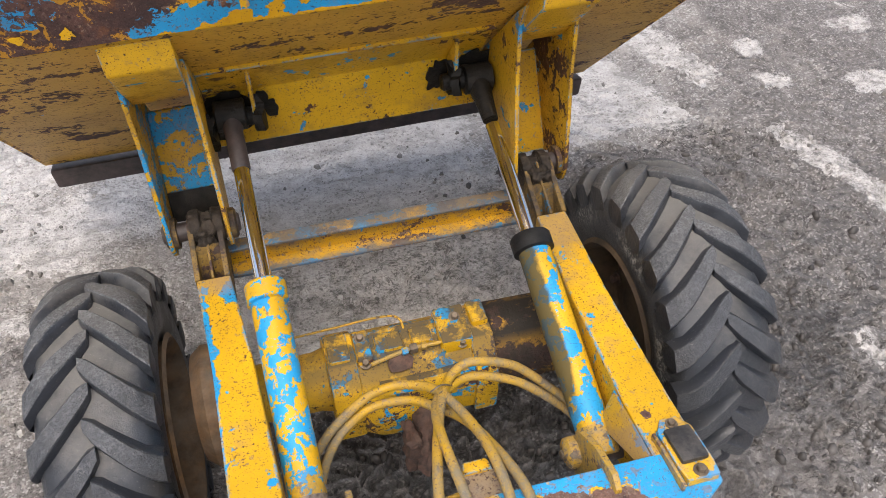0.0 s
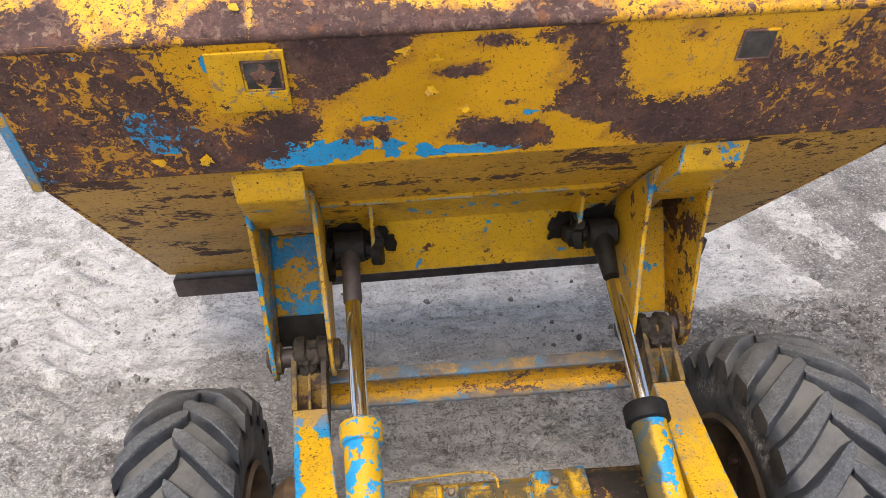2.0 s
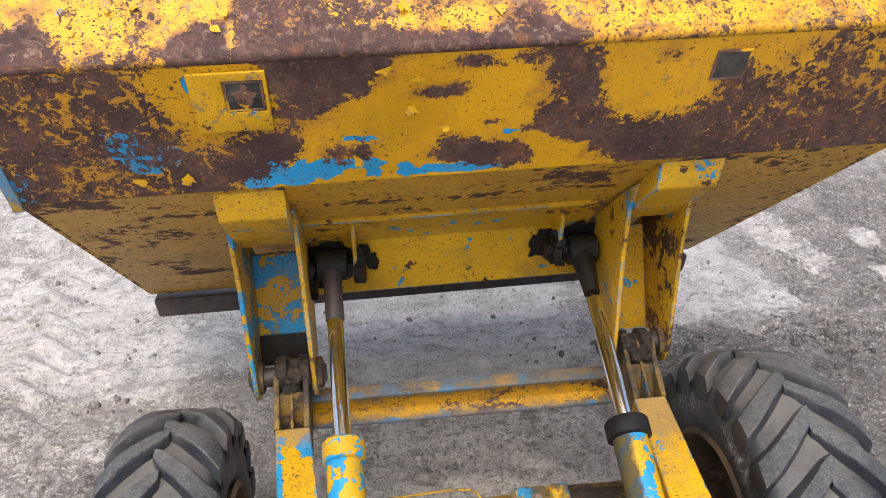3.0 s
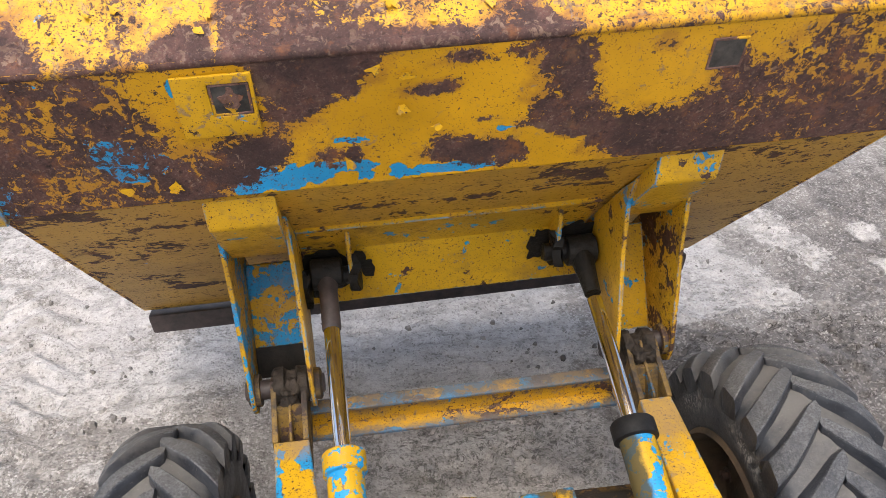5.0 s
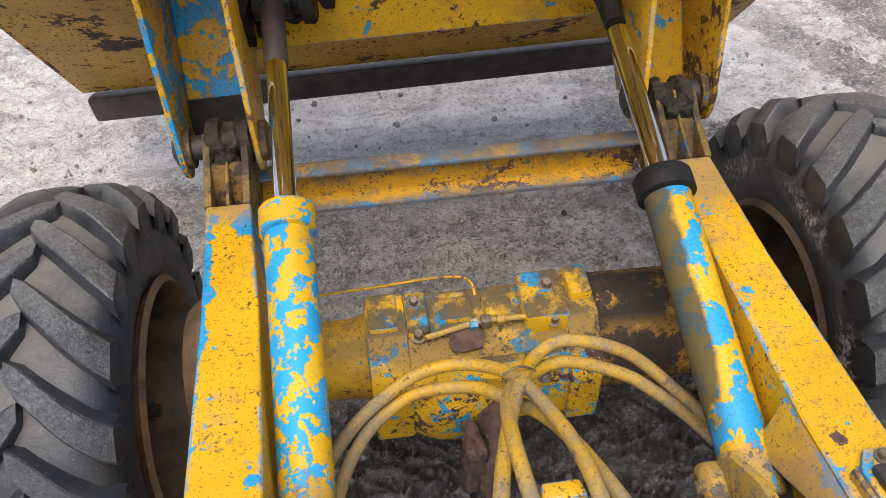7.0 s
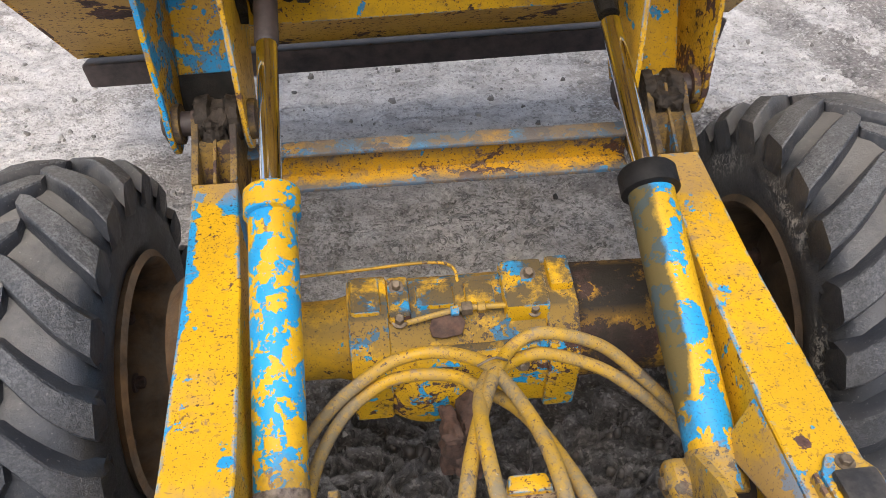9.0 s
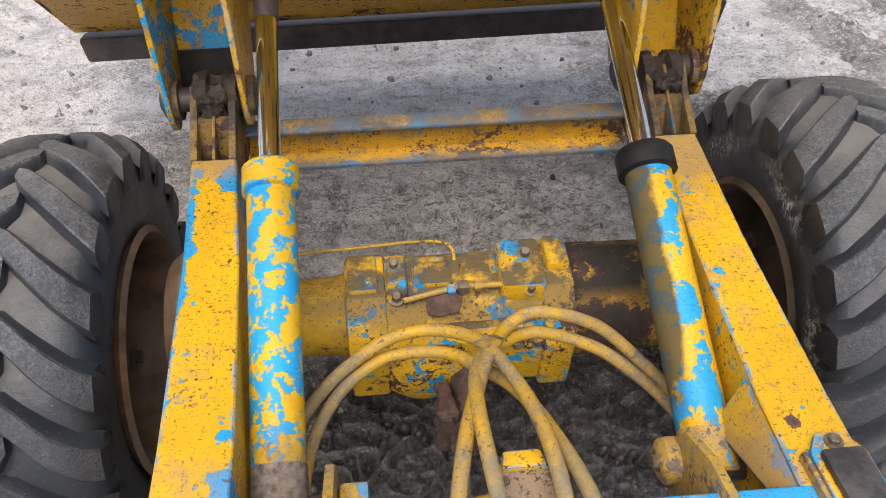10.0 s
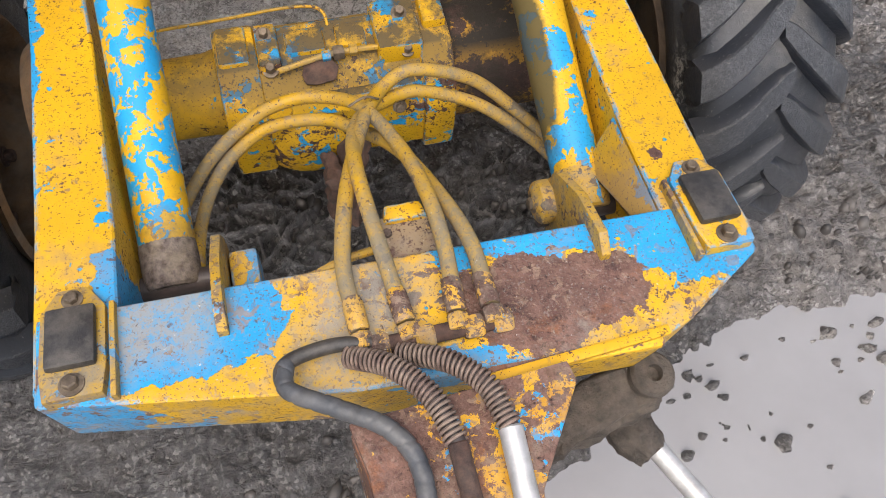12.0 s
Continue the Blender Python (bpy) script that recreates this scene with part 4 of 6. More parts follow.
def build_cross_beam():
    loop = [(-0.380, 1.086), (-0.05, 1.030), (0.295, 1.018), (0.330, 1.030), (0.447, 1.100), (0.447, 1.178), (-0.380, 1.190)]
    top = lambda x, y: 0.676 - 0.10 * (y - 1.15)
    bm = bmesh.new()
    a = [bm.verts.new((x, y, top(x, y))) for x, y in loop]
    b = [bm.verts.new((x, y + (0.006 if y < 1.14 else -0.01), top(x, y) - 0.135)) for x, y in loop]
    bm.faces.new(a)
    bm.faces.new(list(reversed(b)))
    for i in range(len(loop)):
        j = (i + 1) % len(loop)
        bm.faces.new((a[i], b[i], b[j], a[j]))
    bmesh.ops.recalc_face_normals(bm, faces=bm.faces)
    bevelled(bm, 0.006, 3)
    beam = part("cross_beam", sliced(bm, 0.010), PAINT_BEAM, dumper, "blue cross beam with flaking yellow paint")
    spread(beam, "blue_at", [(-0.29, 1.13, 0.13, 0.09, 0.22), (-0.17, 1.135, 0.06, 0.04, 0.22), (-0.07, 1.10, 0.07, 0.10, -0.30), (-0.20, 1.06, 0.13, 0.025, -0.22), (0.38, 1.14, 0.10, 0.07, 0.26), (0.2, 1.165, 0.2, 0.02, 0.2), (0.34, 1.05, 0.08, 0.03, -0.15), (0.23, 1.040, 0.08, 0.016, -0.5), (0.30, 1.075, 0.02, 0.02, -0.3)])
    spread(beam, "dirt_at", [(-0.25, 1.16, 0.09, 0.06, 0.18), (-0.02, 1.14, 0.06, 0.07, 0.20), (0.36, 1.13, 0.10, 0.06, -0.12), (-0.15, 1.14, 0.05, 0.05, -0.12), (0.2, 1.09, 0.12, 0.06, -0.15)])
    spread(beam, "rust_at", [(-0.24, 1.13, 0.03, 0.02, 0.22), (0.33, 1.12, 0.03, 0.03, 0.06), (-0.01, 1.12, 0.05, 0.05, 0.12), (0.155, 1.092, 0.075, 0.056, 0.55), (0.245, 1.096, 0.05, 0.036, 0.55), (0.27, 1.115, 0.025, 0.018, 0.4), (0.36, 1.13, 0.08, 0.05, -0.2), (0.2, 1.172, 0.2, 0.012, -0.2)])
    # rolled rear lip under the rusted stretch
    lip = part("rear_lip", sliced(prism([(0.088, 1.014, 0.672), (0.292, 1.008, 0.672), (0.296, 1.030, 0.676), (0.088, 1.034, 0.676)], (0, 0, 0.012), 0.005), 0.02), PAINT_COVER, beam, "rusty yellow lip of the beam")
    spread(lip, "rust_at", [(0.10, 1.02, 0.05, 0.04, 0.2), (0.22, 1.02, 0.07, 0.04, -0.16)])
    # centre block between the hose ends
    block_part = part("manifold_block", prism([(-0.002, 1.13, 0.65), (0.090, 1.13, 0.65), (0.084, 1.25, 0.635), (0.010, 1.25, 0.635)], (0, 0, 0.012), 0.004), PAINT_BLOCK, beam, "dirty grey valve block")
    for x, y in ((0.012, 1.15), (0.076, 1.15), (0.020, 1.225), (0.074, 1.225)):
        part("block_bolt", hexbolt((x, y, 0.659 - 0.12 * (y - 1.13)), (0, 0.1, 1), 0.0065, 0.007), PAINT_FITTING, block_part)
    part("cap_plate", prism([(0.018, 1.238, 0.60), (0.074, 1.238, 0.60), (0.068, 1.262, 0.60), (0.022, 1.262, 0.60)], (0, 0, 0.056), 0.006), PAINT_ARM, beam)
    return beam


def build_front_beam():
    bm = bmesh.new()
    prof = [(1.986, 0.547), (2.024, 0.547), (2.024, 0.460), (1.975, 0.460), (1.975, 0.469), (2.014, 0.471), (2.014, 0.538), (1.986, 0.539)]
    x0, x1 = -0.338, 0.398
    a = [bm.verts.new((x0, y, z)) for y, z in prof]
    b = [bm.verts.new((x1, y, z)) for y, z in prof]
    bm.faces.new(a)
    bm.faces.new(list(reversed(b)))
    for i in range(8):
        j = (i + 1) % 8
        bm.faces.new((a[i], b[i], b[j], a[j]))
    bmesh.ops.recalc_face_normals(bm, faces=bm.faces)
    beam = part("front_channel", sliced(bevelled(bm, 0.002, 2), 0.03, "x"), PAINT_FRONT, dumper, "muddy yellow and blue steel channel")
    co = np.array([v.co[:] for v in beam.data.vertices])
    flange = np.where((co[:, 2] > 0.535) | (co[:, 1] < 2.000), 0.12, -0.20)
    beam.data.attributes.new("dirt_at", "FLOAT", "POINT").data.foreach_set("value", np.where(flange > 0, 0.13, -0.14).astype(np.float32))
    beam.data.attributes.new("blue_at", "FLOAT", "POINT").data.foreach_set("value", flange.astype(np.float32))
    return beam


# the skip stands tipped a little further about its hinge pins than its plan below
TILT = Matrix.Translation((0, 2.0, 0.632)) @ Matrix.Rotation(-radians(4.6), 4, "X") @ Matrix.Translation((0, -2.0, -0.632))


def build_ram(s):
    base = Vector((side(0.282, s), 1.262, 0.545))
    eye = TILT @ Vector((side(0.296 if s < 0 else 0.290, s), 2.13, 0.828))
    axis = (eye - base).normalized()
    n = (eye - base).length
    cyl = lathe(base, axis, [(0.0, 0.030), (0.006, 0.036)] + [(0.02 + 0.024 * k, 0.036) for k in range(18)] + [(0.452, 0.036), (0.458, 0.034)], 40)
    ram = part("ram_cylinder", cyl, PAINT_RAM if s < 0 else PAINT_RAM_STAINED, dumper, "tipping ram in blue and flaked yellow paint")
    at = lambda d: base + axis * d
    if s > 0:
        spread(ram, "dirt_at", [(0.276, 1.58, 0.034, 0.22, 0.30), (0.280, 1.40, 0.024, 0.10, 0.22), (0.335, 1.48, 0.032, 0.32, -0.42), (0.300, 1.32, 0.06, 0.08, -0.30)])
        spread(ram, "blue_at", [(0.318, 1.47, 0.016, 0.18, 0.16), (0.345, 1.5, 0.010, 0.3, -0.2)])
    else:
        spread(ram, "dirt_at", [(-0.25, 1.30, 0.05, 0.035, 0.22)])
        spread(ram, "blue_at", [(-0.275, 1.5, 0.012, 0.12, 0.10)])
    if s < 0:
        part("ram_collar", lathe(at(0.450), axis, [(0, 0.037), (0.003, 0.0425), (0.042, 0.0425), (0.046, 0.039), (0.048, 0.018)], 40), PAINT_RAM, ram, "blue and yellow gland collar")
    else:
        part("ram_collar", lathe(at(0.446), axis, [(0, 0.038), (0.003, 0.0455), (0.036, 0.0455), (0.041, 0.042), (0.043, 0.018)], 40), GLAND, ram, "black gland ring")
    part("ram_rod", lathe(at(0.46), axis, [(0, 0.0175), (n - 0.60, 0.0175)], 40), CHROME, ram, "polished chrome piston rod")
    if s < 0:
        part("rod_end", lathe(at(n - 0.15), axis, [(0, 0.0185), (0.004, 0.0205), (0.10, 0.0205), (0.13, 0.026), (0.145, 0.03)], 24), DARK_STEEL, ram, "dark rod end")
    else:
        part("rod_end", lathe(at(n - 0.125), axis, [(0, 0.0185), (0.03, 0.0205), (0.06, 0.023), (0.10, 0.028), (0.12, 0.03)], 24), GREASE, ram, "dark greasy rod end")
    part("rod_eye", lathe(eye - Vector((0.036, 0, 0)), (1, 0, 0), [(0, 0.030), (0.004, 0.036), (0.068, 0.036), (0.072, 0.030)], 24), GREASE, ram, "grease-covered rod eye")
    part("base_clamp", lathe(at(-0.005), axis, [(0, 0.033), (0.004, 0.0365), (0.03, 0.0372), (0.055, 0.0368), (0.060, 0.036)], 32), CAKED if s < 0 else PAINT_LUG, ram)
    part("base_pin", rod((side(0.21, s), 1.262, 0.545), (side(0.33, s), 1.262, 0.545), 0.016), DARK_STEEL, ram)
    # inner ear plate and its boss
    x = side(0.218 if s < 0 else 0.236, s)
    loop = [(x, 1.124, 0.655), (x, 1.126, 0.690), (x, 1.15, 0.704), (x, 1.215, 0.682), (x, 1.272, 0.640), (x, 1.288, 0.60), (x, 1.285, 0.52), (x, 1.18, 0.52)]
    ear = part("ear_plate", prism(loop, (-s * 0.012, 0, 0), 0.002), PAINT_LUG, ram, "chipped ear plate")
    if s > 0:
        part("ear_boss", lumpy(lathe((x, 1.268, 0.575), (-1, 0, 0), [(0, 0.030), (0.012, 0.031), (0.028, 0.030), (0.033, 0.024), (0.036, 0.010)], 20), 0.003, 0.014, 1), PAINT_LUG, ear)
        part("ear_bolt", hexbolt((x - 0.034, 1.268, 0.575), (-1, 0, 0), 0.009, 0.008), BOLT, ear)
    else:
        part("ear_boss", block((x + 0.014, 1.20, 0.55), (x + 0.05, 1.262, 0.61), 0.006), PAINT_BEAM, ear)
    return ram


def build_axle():
    yc, zc = 1.69, 0.370
    prof = [(1.572, 0.30), (1.572, 0.405), (1.592, 0.448), (1.640, 0.484), (1.712, 0.488), (1.745, 0.455), (1.775, 0.40), (1.775, 0.29)]
    axle = part("axle_case", prism([(-0.150, y, z) for y, z in prof], (0.352, 0, 0), 0.012), PAINT_AXLE, dumper, "grimy yellow axle casing")
    # end caps stand a little proud
    for x0, x1, grow in ((-0.165, -0.098, 0.010), (0.160, 0.216, 0.013)):
        cy, cz = 1.672, 0.385
        loop = [(x0, cy + (y - cy) * (1 + grow * 6), cz + (z - cz) * (1 + grow * 8)) for y, z in prof]
        part("end_cap", prism(loop, (x1 - x0, 0, 0), 0.008), PAINT_AXLE, axle)
    for x0, x1, y0, y1, z1 in ((-0.098, -0.062, 1.628, 1.715, 0.499), (0.092, 0.166, 1.622, 1.725, 0.508), (-0.052, 0.012, 1.650, 1.700, 0.494), (0.030, 0.080, 1.650, 1.700, 0.494), (-0.160, -0.110, 1.64, 1.715, 0.502), (0.172, 0.212, 1.66, 1.725, 0.512)):
        part("case_pad", block((x0, y0, 0.44), (x1, y1, z1), 0.008), PAINT_AXLE, axle)
    for x, y, z, r in ((-0.082, 1.690, 0.498, 0.0080), (0.138, 1.688, 0.507, 0.0085), (-0.081, 1.632, 0.482, 0.0085), (0.140, 1.628, 0.486, 0.0075)):
        part("case_bolt", hexbolt((x, y, z), (0, -0.35, 1), r, 0.018), BOLT, axle)
    part("rust_plate", prism([(-0.030, 1.606, 0.466), (-0.012, 1.603, 0.464), (0.018, 1.606, 0.467), (0.026, 1.622, 0.478), (0.016, 1.634, 0.486), (-0.006, 1.637, 0.487), (-0.028, 1.632, 0.484), (-0.034, 1.618, 0.475)], (0, -0.003, 0.005), 0.0015), RUST, axle, "bare rusted cover")
    part("case_rib", prism([(-0.060, 1.585, 0.436), (0.03, 1.582, 0.432), (0.145, 1.585, 0.436), (0.145, 1.600, 0.462), (0.06, 1.597, 0.456), (-0.060, 1.598, 0.456)], (0, -0.020, 0.004), 0.005), PAINT_AXLE, axle)
    for x in (-0.01, 0.06, 0.115):
        part("rib_bolt", hexbolt((x, 1.566, 0.425), (0, -1, 0.5), 0.0075, 0.012), BOLT, axle)
    part("lower_bulge", lathe((-0.03, 1.60, 0.325), (0, -1, -0.1), [(-0.04, 0.085), (0.02, 0.082), (0.035, 0.060), (0.042, 0.03)], 24), PAINT_AXLE, axle)
    part("lower_boss", lathe((0.125, 1.60, 0.345), (0, -1, 0.1), [(-0.04, 0.062), (0.0, 0.060), (0.018, 0.052), (0.022, 0.03)], 24), PAINT_AXLE, axle)
    part("brake_pipe", tube([(-0.30, 1.738, 0.486), (-0.22, 1.738, 0.490), (-0.14, 1.738, 0.494), (-0.05, 1.737, 0.502), (0.0, 1.733, 0.502), (0.018, 1.722, 0.498), (0.022, 1.708, 0.490), (0.022, 1.69, 0.47)], 0.0027, 8, 6), PAINT_STUB, axle)
    part("cross_pipe", tube([(-0.070, 1.622, 0.489), (-0.02, 1.630, 0.494), (0.03, 1.636, 0.498), (0.11, 1.634, 0.498)], 0.0048, 8, 6), PAINT_HOSE, axle)
    part("pipe_tee", block((0.020, 1.626, 0.489), (0.038, 1.644, 0.506), 0.003), BOLT, axle)
    part("pipe_nut", lathe((0.002, 1.633, 0.496), (1, 0.05, 0), [(0, 0.006), (0.001, 0.0085), (0.013, 0.0085), (0.014, 0.006)], 6), PAINT_BEAM, axle)
    part("pipe_nut", lathe((0.046, 1.636, 0.498), (1, 0, 0), [(0, 0.006), (0.001, 0.0085), (0.013, 0.0085), (0.014, 0.006)], 6), PAINT_HOSE, axle)
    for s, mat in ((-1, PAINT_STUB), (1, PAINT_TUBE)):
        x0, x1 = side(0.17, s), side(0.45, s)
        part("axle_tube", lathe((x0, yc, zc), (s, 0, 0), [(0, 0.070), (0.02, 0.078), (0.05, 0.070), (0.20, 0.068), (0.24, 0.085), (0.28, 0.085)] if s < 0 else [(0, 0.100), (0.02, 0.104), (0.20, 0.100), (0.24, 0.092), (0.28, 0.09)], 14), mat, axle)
        part("hub_case", lathe((side(0.40, s), yc, zc), (s, 0, 0), [(0, 0.105), (0.01, 0.135), (0.06, 0.140), (0.085, 0.12)], 28), HUB_RUST if s < 0 else HUB_GRIME, axle, "rusty hub casing" if s < 0 else "oily hub casing")
    part("prop_coupling", lumpy(tube([(0.040, 1.585, 0.345), (0.030, 1.545, 0.34), (0.020, 1.50, 0.31), (0.015, 1.47, 0.25)], 0.024, 12, 4, lambda d, a: 1.0 + 0.22 * math.sin(3 * a) * math.sin(d * 60)), 0.010, 0.022, 1), RUST, axle, "rusted drive coupling")
    part("coupling_yoke", lumpy(block((-0.022, 1.475, 0.24), (0.008, 1.54, 0.36), 0.010), 0.012, 0.025, 4), RUST, axle, "rusty lumpy coupling yoke")
    return axle


def build_wheel(s):
    xc, yc, zc, R = (-0.608, 1.664, 0.346, 0.357) if s < 0 else (0.655, 1.676, 0.366, 0.365)
    wide = 0.86 if s < 0 else 0.94
    tag = "deep-treaded tractor tyre grey with dried mud" if s < 0 else "deep-treaded tractor tyre, dark and worn"
    hub = part("wheel", lathe((xc - s * 0.03, yc, zc), (s, 0, 0), [(0, 0.085), (0.01, 0.09), (0.03, 0.10), (0.032, 0.19), (0.04, 0.19), (0.042, 0.02)], 36), HUB_RUST if s < 0 else HUB_GRIME, dumper, "dirty wheel with a rusty rim and lugged tyre")
    seg, bm = 96, bmesh.new()
    # rim, open towards the axle
    rim_profile = [(-0.115, 0.212), (-0.118, 0.206), (-0.110, 0.196), (-0.06, 0.188), (0.06, 0.186), (0.110, 0.196), (0.118, 0.206), (0.115, 0.212)]
    rings = [[bm.verts.new((xc + a, yc + r * math.cos(2 * math.pi * k / 48), zc + r * math.sin(2 * math.pi * k / 48))) for k in range(48)] for a, r in rim_profile + [(p[0] * 0.97, p[1] + 0.006) for p in reversed(rim_profile)]]
    for a, b in zip(rings, rings[1:] + rings[:1]):
        for k in range(48):
            bm.faces.new((a[k], a[(k + 1) % 48], b[(k + 1) % 48], b[k]))
    part("rim", bm, HUB_RUST if s < 0 else HUB_GRIME, hub, "rusty brown steel rim", 50)
    # tyre: round carcass with chevron bars
    bm = bmesh.new()
    prof = [(-0.105, 0.198), (-0.118, 0.215), (-0.129, 0.245), (-0.131, 0.275), (-0.126, 0.305), (-0.118, 0.326), (-0.104, 0.342), (-0.07, 0.352), (-0.03, 0.357), (0.0, R)]
    prof = [(a * wide, r + (R - 0.358) * min(1.0, (r - 0.198) / 0.1)) for a, r in prof]
    prof = prof + [(-a, r) for a, r in reversed(prof[:-1])]
    rings = []
    for k in range(seg):
        a = 2 * math.pi * k / seg
        rings.append([bm.verts.new((xc + p, yc + r * math.cos(a), zc + r * math.sin(a))) for p, r in prof])
    for k in range(seg):
        a, b = rings[k], rings[(k + 1) % seg]
        for i in range(len(prof) - 1):
            bm.faces.new((a[i], a[i + 1], b[i + 1], b[i]))
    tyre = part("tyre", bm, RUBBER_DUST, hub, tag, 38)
    co = np.array([v.co[:] for v in tyre.data.vertices])
    dusty = np.clip(1 - np.abs(co[:, 0] - xc) / (0.11 * wide), 0, 1)
    tyre.data.attributes.new("dusty", "FLOAT", "POINT").data.foreach_set("value", dusty.astype(np.float32))
    if s > 0:
        r = np.hypot(co[:, 1] - yc, co[:, 2] - zc)
        a = np.arctan2(yc - co[:, 1], co[:, 2] - zc)
        worn = np.exp(-((r - 0.282) / 0.020) ** 2) * (co[:, 0] < xc) * (0.5 + 0.5 * np.sin(a * 7.0 + 1.0)) * (np.abs(a - 0.1) < 1.1)
        tyre.data.attributes.new("scuff", "FLOAT", "POINT").data.foreach_set("value", worn.astype(np.float32))
    rnd = random.Random(11 + s)
    count, first = (20, (13.5, 4.9)) if s < 0 else (22, (16.9, 22.5))
    for w in (-1, 1):
        for k in range(count):
            bm = bmesh.new()
            base = 2 * math.pi * k / count + radians(first[w > 0]) + rnd.uniform(-0.012, 0.012)
            steps = 7
            ring = []
            for i in range(steps + 1):
                f = i / steps
                x = w * wide * (-0.010 + f * 0.142)
                lead = 0.31 * (1 - f) ** 1.12 - 0.05
                ground_r = R - 0.002 - 0.050 * max(0.0, f - 0.55) ** 1.6 * 2.2
                top = (0.025 if f < 0.98 else 0.021) + rnd.uniform(-0.0012, 0.0012)
                if i == 0:
                    top *= 0.86
                width = 0.042 + 0.014 * f
                if i == 0:
                    width *= 0.62
                row = []
                for t, dr in ((-0.72, -0.010), (-0.58, 0.008), (-0.47, top - 0.003), (-0.40, top), (0.40, top), (0.47, top - 0.003), (0.58, 0.008), (0.72, -0.010)):
                    r = ground_r + dr
                    a = base - lead + t * width / R
                    row.append(bm.verts.new((xc + x, yc - r * math.sin(a), zc + r * math.cos(a))))
                ring.append(row)
            # shoulder end runs down the side wall
            row = []
            for t, dr in ((-0.8, -0.012), (-0.55, 0.0), (-0.36, 0.004), (-0.28, 0.006), (0.28, 0.006), (0.36, 0.004), (0.55, 0.0), (0.8, -0.012)):
                r = R - 0.066 + dr
                a = base + 0.06 + t * 0.050 / R
                row.append(bm.verts.new((xc + w * wide * (0.134 if abs(t) < 0.4 else 0.126), yc - r * math.sin(a), zc + r * math.cos(a))))
            ring.append(row)
            for j, (a, b) in enumerate(zip(ring, ring[1:])):
                for i in range(7):
                    face = bm.faces.new((a[i], a[i + 1], b[i + 1], b[i]))
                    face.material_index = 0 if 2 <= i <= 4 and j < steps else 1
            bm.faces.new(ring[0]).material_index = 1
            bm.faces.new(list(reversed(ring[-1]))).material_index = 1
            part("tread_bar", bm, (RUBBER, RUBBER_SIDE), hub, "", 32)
    for k in range(6):
        a = 2 * math.pi * k / 6
        part("wheel_nut", hexbolt((xc - s * 0.028, yc + 0.13 * math.cos(a), zc + 0.13 * math.sin(a)), (-s, 0, 0), 0.012, 0.02), RUST, hub)
    return hub


# ---- the tipped skip ----
ROLL = TILT @ Matrix.Translation((0.02, 0, 0.63)) @ Matrix.Rotation(-radians(1.2), 4, "Y") @ Matrix.Translation((-0.02, 0, -0.63))
EDGE_TOP, EDGE_LOW, LIP = (1.735, 1.463), (1.828, 1.200), (2.80, 0.345)
HALF, HALF_LIP = 0.775, 0.895


def rolled(bm):
    bmesh.ops.transform(bm, matrix=ROLL, verts=bm.verts)
    return bm


def roll(p):
    return tuple(ROLL @ Vector(p))


BAND_RUST = [
    [(-0.90, -0.05), (-0.44, -0.05), (-0.36, 0.035), (-0.29, 0.07), (-0.285, 0.13), (-0.22, 0.17), (-0.15, 0.215), (-0.10, 0.30), (-0.33, 0.30), (-0.33, 0.13), (-0.46, 0.12), (-0.50, 0.20), (-0.55, 0.27), (-0.90, 0.30)],
    [(-0.255, 0.068), (-0.225, 0.092), (-0.185, 0.090), (-0.155, 0.070), (-0.175, 0.052), (-0.225, 0.048)],
    [(-0.09, 0.055), (-0.03, 0.088), (0.05, 0.080), (0.10, 0.060), (0.11, 0.033), (0.0, 0.028), (-0.06, 0.033)],
    [(0.10, 0.30), (0.06, 0.25), (0.09, 0.20), (0.10, 0.12), (0.08, 0.10), (0.09, 0.07), (0.14, 0.06), (0.20, 0.02), (0.36, -0.05), (0.90, -0.05), (0.90, 0.20), (0.60, 0.21), (0.47, 0.20), (0.41, 0.15), (0.33, 0.10), (0.24, 0.11), (0.205, 0.17), (0.18, 0.22), (0.155, 0.30)],
]
BAND_CHIPS = [(-0.06, 0.19, 0.05, 0.018, 0.6), (-0.01, 0.245, 0.05, 0.018, 0.4), (0.03, 0.12, 0.03, 0.010, 0.3), (0.30, 0.24, 0.03, 0.025, 0.35), (0.41, 0.21, 0.05, 0.05, 0.35), (-0.31, 0.275, 0.20, 0.010, 0.3), (-0.39, 0.15, 0.03, 0.02, 0.3), (-0.35, 0.10, 0.05, 0.03, 0.2)]


